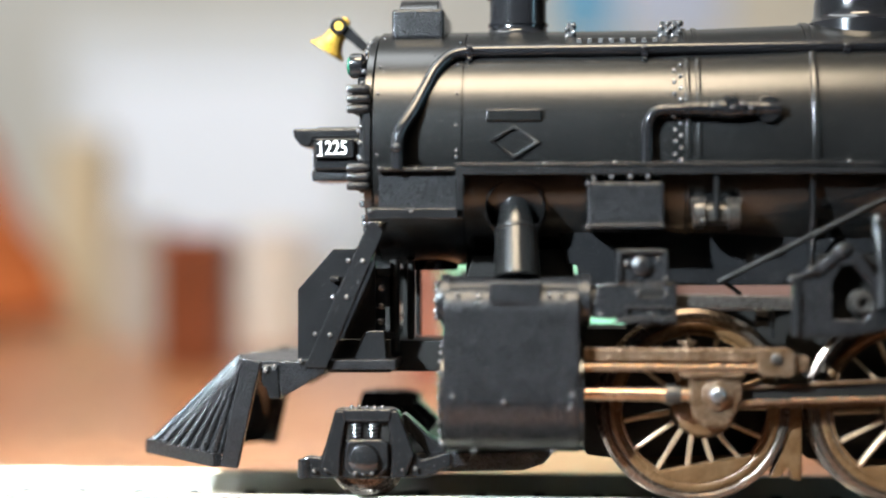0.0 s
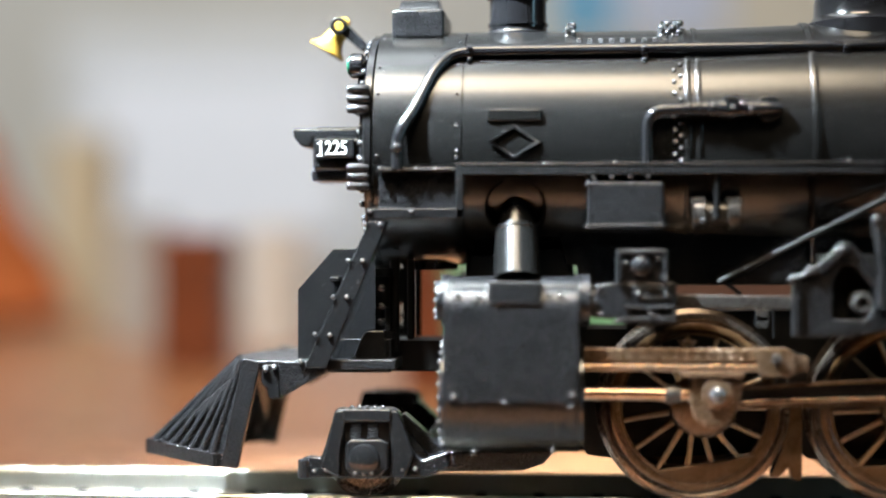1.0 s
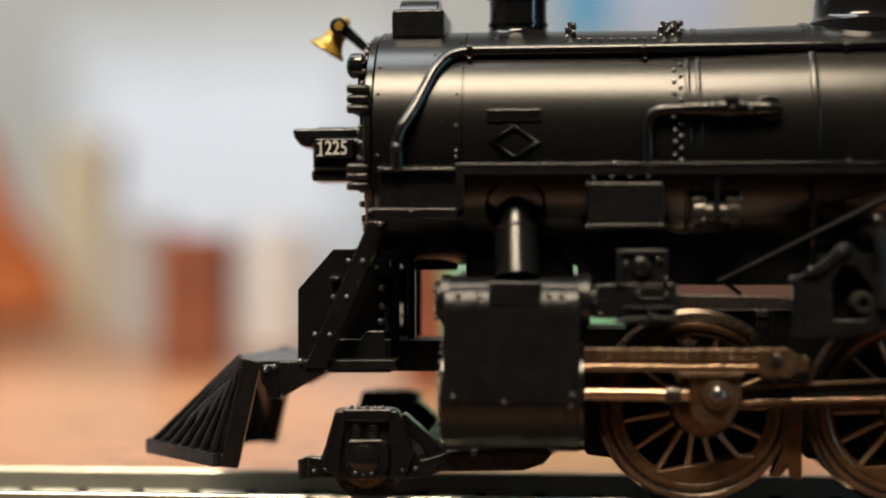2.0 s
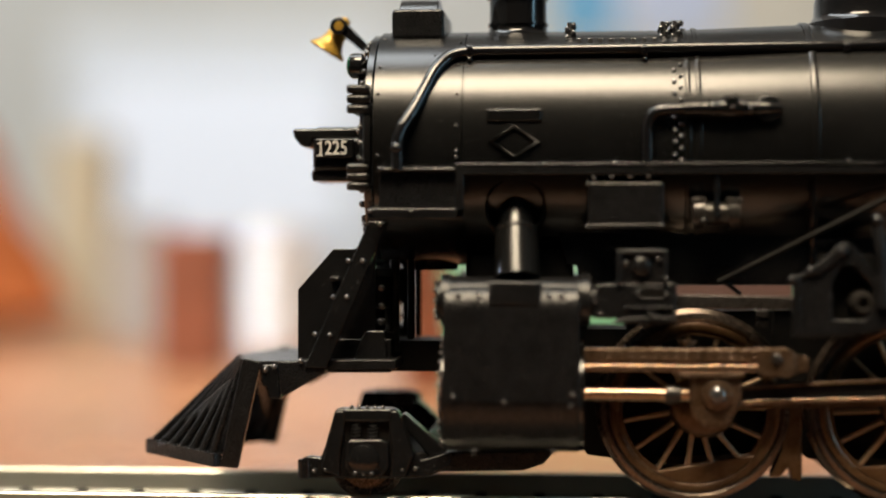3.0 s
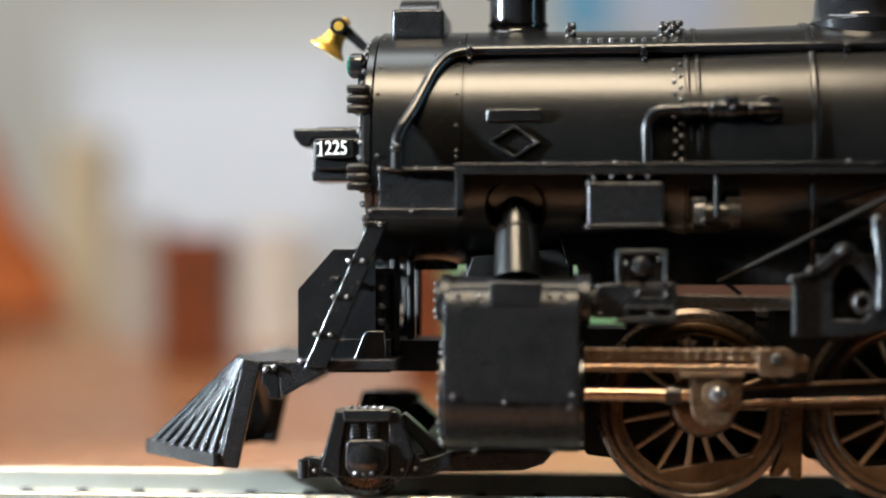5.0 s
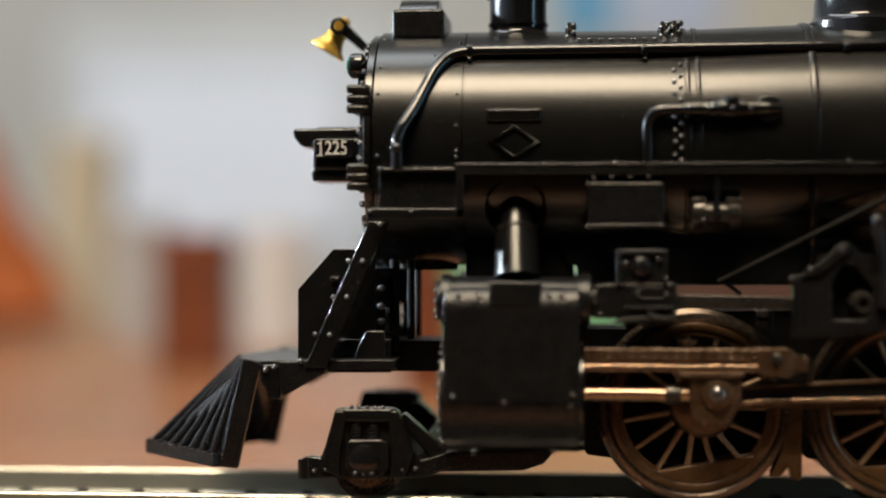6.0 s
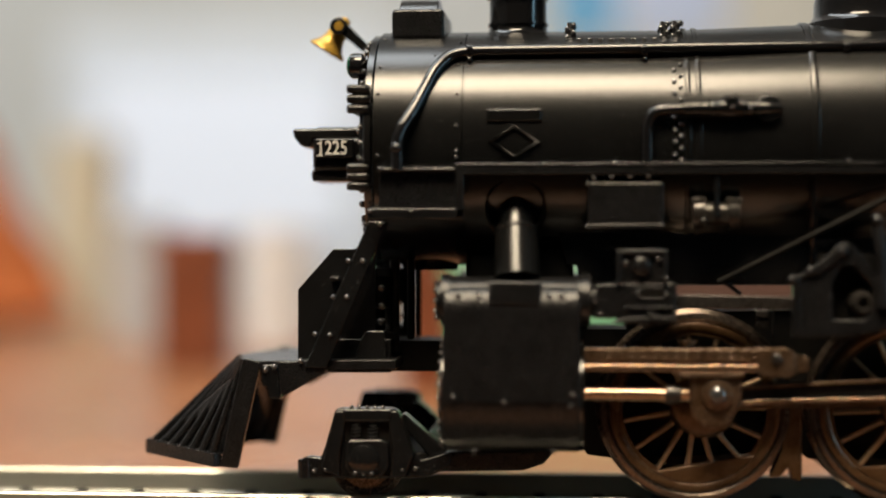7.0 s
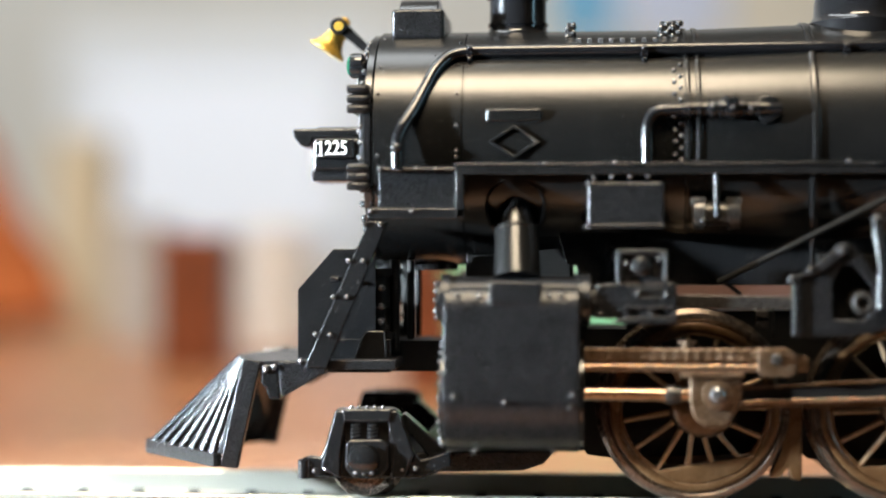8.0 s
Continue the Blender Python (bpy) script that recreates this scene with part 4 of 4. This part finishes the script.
        part("pump_pipe", new_tube([(-34.29, y * 0.9, 25.74), (-34.29, y * 0.9, 42.42)], 0.9, 14), DARK, pm)
        part("pump_pipe", new_tube([(-31.66, y * 0.6, 27.68), (-31.66, y * 0.6, 42.4)], 0.7, 14), DARK, pm)
        part("pump_bracket", new_prism([(-44.62, 28.15), (-34.34, 28.19), (-34.34, 22.08), (-45.86, 22.01)], min(s * 16, s * 12), max(s * 16, s * 12)), BLACK, pm, bevel=0.3)
        part("pump_foot", new_prism([(-39.55, 28.43), (-38.73, 29.75), (-35.45, 29.77), (-34.84, 24.18), (-41.19, 24.14)], min(s * 17.3, s * 13), max(s * 17.3, s * 13)), BLACK, pm, bevel=0.4)
        tagged(part("pump_nuts", rivets([(-36.39, s * 13.6, z) for z in (37.32, 34.03, 31.16)], 0.8), RIVET, pm), kind="stuff")
    part("shield_front", new_box(-51.42, -51.42 + 0.8, -14.4, 14.4, 22.93, 37), BLACK, loco)


def bmesh_plate(corners, thick):
    """A four-cornered plate with thickness."""
    c = [Vector(p) for p in corners]
    n = (c[1] - c[0]).cross(c[3] - c[0]).normalized() * thick * 0.5
    bm = bmesh.new()
    a = [bm.verts.new(p + n) for p in c]
    b = [bm.verts.new(p - n) for p in c]
    bm.faces.new(a)
    bm.faces.new(b[::-1])
    for i in range(4):
        bm.faces.new((a[i], b[i], b[(i + 1) % 4], a[(i + 1) % 4]))
    return bm


def tapered_bar(a, b, r0, r1):
    return tube(bmesh.new(), [a, a.lerp(b, 0.5), b], [r0, 0.5 * (r0 + r1), r1], 8)


pilot()


def truck():
    """The leading truck: two side frames, journals, springs and a wheelset."""
    for s in (-1, 1):
        def y(a, b):
            return min(s * a, s * b), max(s * a, s * b)
        outer = [(-44.03, 15.55), (-43.22, 15.96), (-33.48, 16.04), (-32.47, 15.34), (-29.84, 8.13), (-28.53, 6.83), (-23.19, 8.39), (-23.19, 5.58), (-27.82, 3.53), (-50.35, 3.28), (-50.35, 6.61), (-48.82, 7.33), (-46.68, 6.95), (-45.76, 9.18)]
        fr = part("side_frame", new_prism(outer, *y(19.6, 17.0)), BLACK, loco, "matt black truck side frame", bevel=0.4)
        # raised border round the spring opening
        part("frame_rib", new_prism([(-43.88, 15.55), (-41.65, 15.57), (-42.87, 8.32), (-43.07, 3.49), (-46.52, 5.27)], *y(20.6, 19)), BLACK, fr, bevel=0.35)
        part("frame_rib", new_prism([(-34.78, 15.62), (-32.56, 15.64), (-29.74, 7.95), (-31.35, 3.62), (-33.97, 3.59), (-33.57, 8.41)], *y(20.6, 19)), BLACK, fr, bevel=0.35)
        part("frame_top", new_prism([(-42.67, 15.96), (-33.57, 16.03), (-33.97, 13.62), (-42.26, 13.55)], *y(21, 18)), BLACK, fr, bevel=0.45)
        part("frame_end", new_lathe([(3.2, 0.9), (3.4, 1.25), (6.5, 1.25), (6.75, 0.9)], (-49.6, s * 18.9, 0), "z", 24), BLACK, fr)
        tagged(part("top_studs", rivets([(x, s * 19.5, 16.15) for x in (-41.0, -39.6, -38.2, -36.8, -35.4)], 0.4), RIVET, fr), kind="stuff")
        part("spring_pocket", new_prism([(-42.2, 13.35), (-34.29, 13.42), (-34.29, 10.1), (-42.2, 10.02)], *y(19.75, 19)), DARK, fr)
        for xx in (-40.12, -37.08):
            part("spring", new_tube([(xx + 0.9 * math.cos(k * 0.8), s * 20.0 + 0.5 * math.sin(k * 0.8), 9.85 + k * 0.085) for k in range(44)], 0.28, 6), BLACK, fr)
        part("journal_box", new_prism([(-41.86, 9.94), (-40.84, 10.55), (-35.39, 10.6), (-34.18, 9.81), (-34.18, 5.4), (-36.19, 3.57), (-40.24, 3.53), (-42.06, 5.31)], *y(21.2, 18)), BLACK, fr, bevel=0.5)
        part("journal_cap", new_lathe([(s * 22.6, 0.2), (s * 22.5, 1.8), (s * 22.2, 2.6), (s * 21, 2.9), (s * 20, 3.0)], (-38.59, 0, 6.98), "y", 32), BLACK, fr)
        tagged(part("frame_studs", rivets([(x, s * 20.3, z) for x, z in ((-45.58, 5.01), (-47.62, 4.79), (-31.81, 5.16), (-29.49, 5.38), (-40.6, 9.78), (-35.75, 9.83))] + [(-38.59 + dx, s * 22.0, 4.68) for dx in (-1.5, 0, 1.5)], 0.42), RIVET, fr), kind="stuff")
        part("pivot_arm", new_prism([(-33.63, 14.03), (-31.98, 14.66), (-24.19, 7.79), (-24.19, 5.54), (-26.44, 5.72)], *y(15.5, 11)), BLACK, fr, bevel=0.35)
        wh = part("truck_wheel", new_lathe([(-18.0, 0.2), (-18.0, 4.6), (-18.3, 5.0), (-18.4, 5.8), (-18.0, 6.0), (-15.6, 6.05), (-15.2, 6.9), (-14.4, 6.9), (-14.2, 6.2), (-14.2, 0.2)], (0, 0, 0), "y", 56), TYRE, loco, "small steel truck wheel")
        wh.matrix_basis = pose(-38.7 * MM, 0, 6.05 * MM, 0, 0, 0 if s < 0 else 180)
    part("truck_bolster", new_box(-44.97, -27.47, -15, 15, 3.74, 7.63), DARK, loco, bevel=0.3)


truck()

# ---- the torch that is swept round the model ----
TORCH_GLOW = glow("white torch glow", (0.76, 0.90, 1.0), 20000.0)


def build_torch():
    t = thing("torch", "black torch with a bright white lens", "torch")
    part("barrel", new_lathe([(8, 15), (10, 16), (26, 16), (34, 11), (110, 11), (112, 9)], (0, 0, 0), "z", 32), GLOSS, t)
    # long snoot added ahead of the lens, unseen, to narrow the beam
    part("rim", new_lathe([(-48, 16), (-48, 18), (8, 16.5), (8, 9.5)], (0, 0, 0), "z", 40, loop=True), GLOSS, t)
    part("lens", new_lathe([(2, 9), (5, 9.4)], (0, 0, 0), "z", 40), TORCH_GLOW, t, "glowing white lens")
    return t


torch = build_torch()


def motions():
    aim = Vector((-55, 0, 42))
    low = (-640, -420, -400)
    down = (-640, -430, -720)

    def lit(t, x, y, z, far=390, to=None):
        """A row with the torch held off from what it lights, in the direction x, y, z."""
        to = Vector(to) if to else aim
        return t, to + Vector((x, y, z)).normalized() * far, to

    rows = [
        lit(0.0, -0.48, -0.69, 0.50, 460), lit(0.5, -0.48, -0.69, 0.52, 450), lit(0.7, -0.40, -0.56, 0.74, 390), lit(1.0, -0.40, -0.32, 0.86, 275, (-25, 0, 38)),
        lit(1.5, -0.62, -0.22, 0.75, 275, (-65, 0, 42)), lit(1.7, -0.75, 0.06, 0.66, 400, (-70, 0, 30)), (2.1, (-700, 220, 320), (-300, 260, -8)), (2.8, (-800, 260, 280), (-150, 320, -8)),
        (3.0, (-800, 250, 270), (-150, 320, -8)), (3.2, (-760, 220, 290), (-150, 260, -8)), lit(3.35, -0.78, 0.25, 0.6, 420, (-100, 60, 20)), lit(3.5, -0.78, 0.03, 0.60, 340, (-95, 0, 15)),
        lit(3.6, -0.62, -0.18, 0.77, 300), lit(4.0, -0.54, -0.28, 0.79, 260, (-15, 0, 36)), lit(4.2, -0.47, -0.32, 0.84, 260, (-15, 0, 36)), lit(4.4, -0.68, -0.30, 0.66, 330), lit(4.5, -0.78, -0.33, 0.50, 350), lit(4.7, -0.9, -0.30, 0.33, 370),
        lit(5.3, -0.93, -0.24, 0.24), lit(5.8, -0.97, -0.12, 0.15, 390, (-60, 0, 100)), lit(5.9, -0.98, 0.02, 0.1, 390, (-80, 0, 150)), lit(6.0, -0.98, 0.03, 0.08, 390, (-90, 0, 165)),
        (6.15, (-660, -330, 40), (-660, -420, -500)), (6.3, low, down), (6.9, low, down), (7.05, (-660, -330, 40), (-660, -420, -500)),
        lit(7.2, -0.97, 0.0, 0.1, 390, (-80, 0, 140)), lit(7.4, -0.94, -0.28, 0.08, 390, (-55, 0, 58)), lit(7.7, -0.92, -0.35, 0.12, 390, (-65, 0, 42)), lit(8.0, -0.92, -0.36, 0.15, 390, (-65, 0, 42))]
    keys = []
    for t, at, to in rows:
        a, b = Vector(at) * MM, Vector(to) * MM
        keys.append((t, look(a, b)))
    walk(torch, keys)


motions()
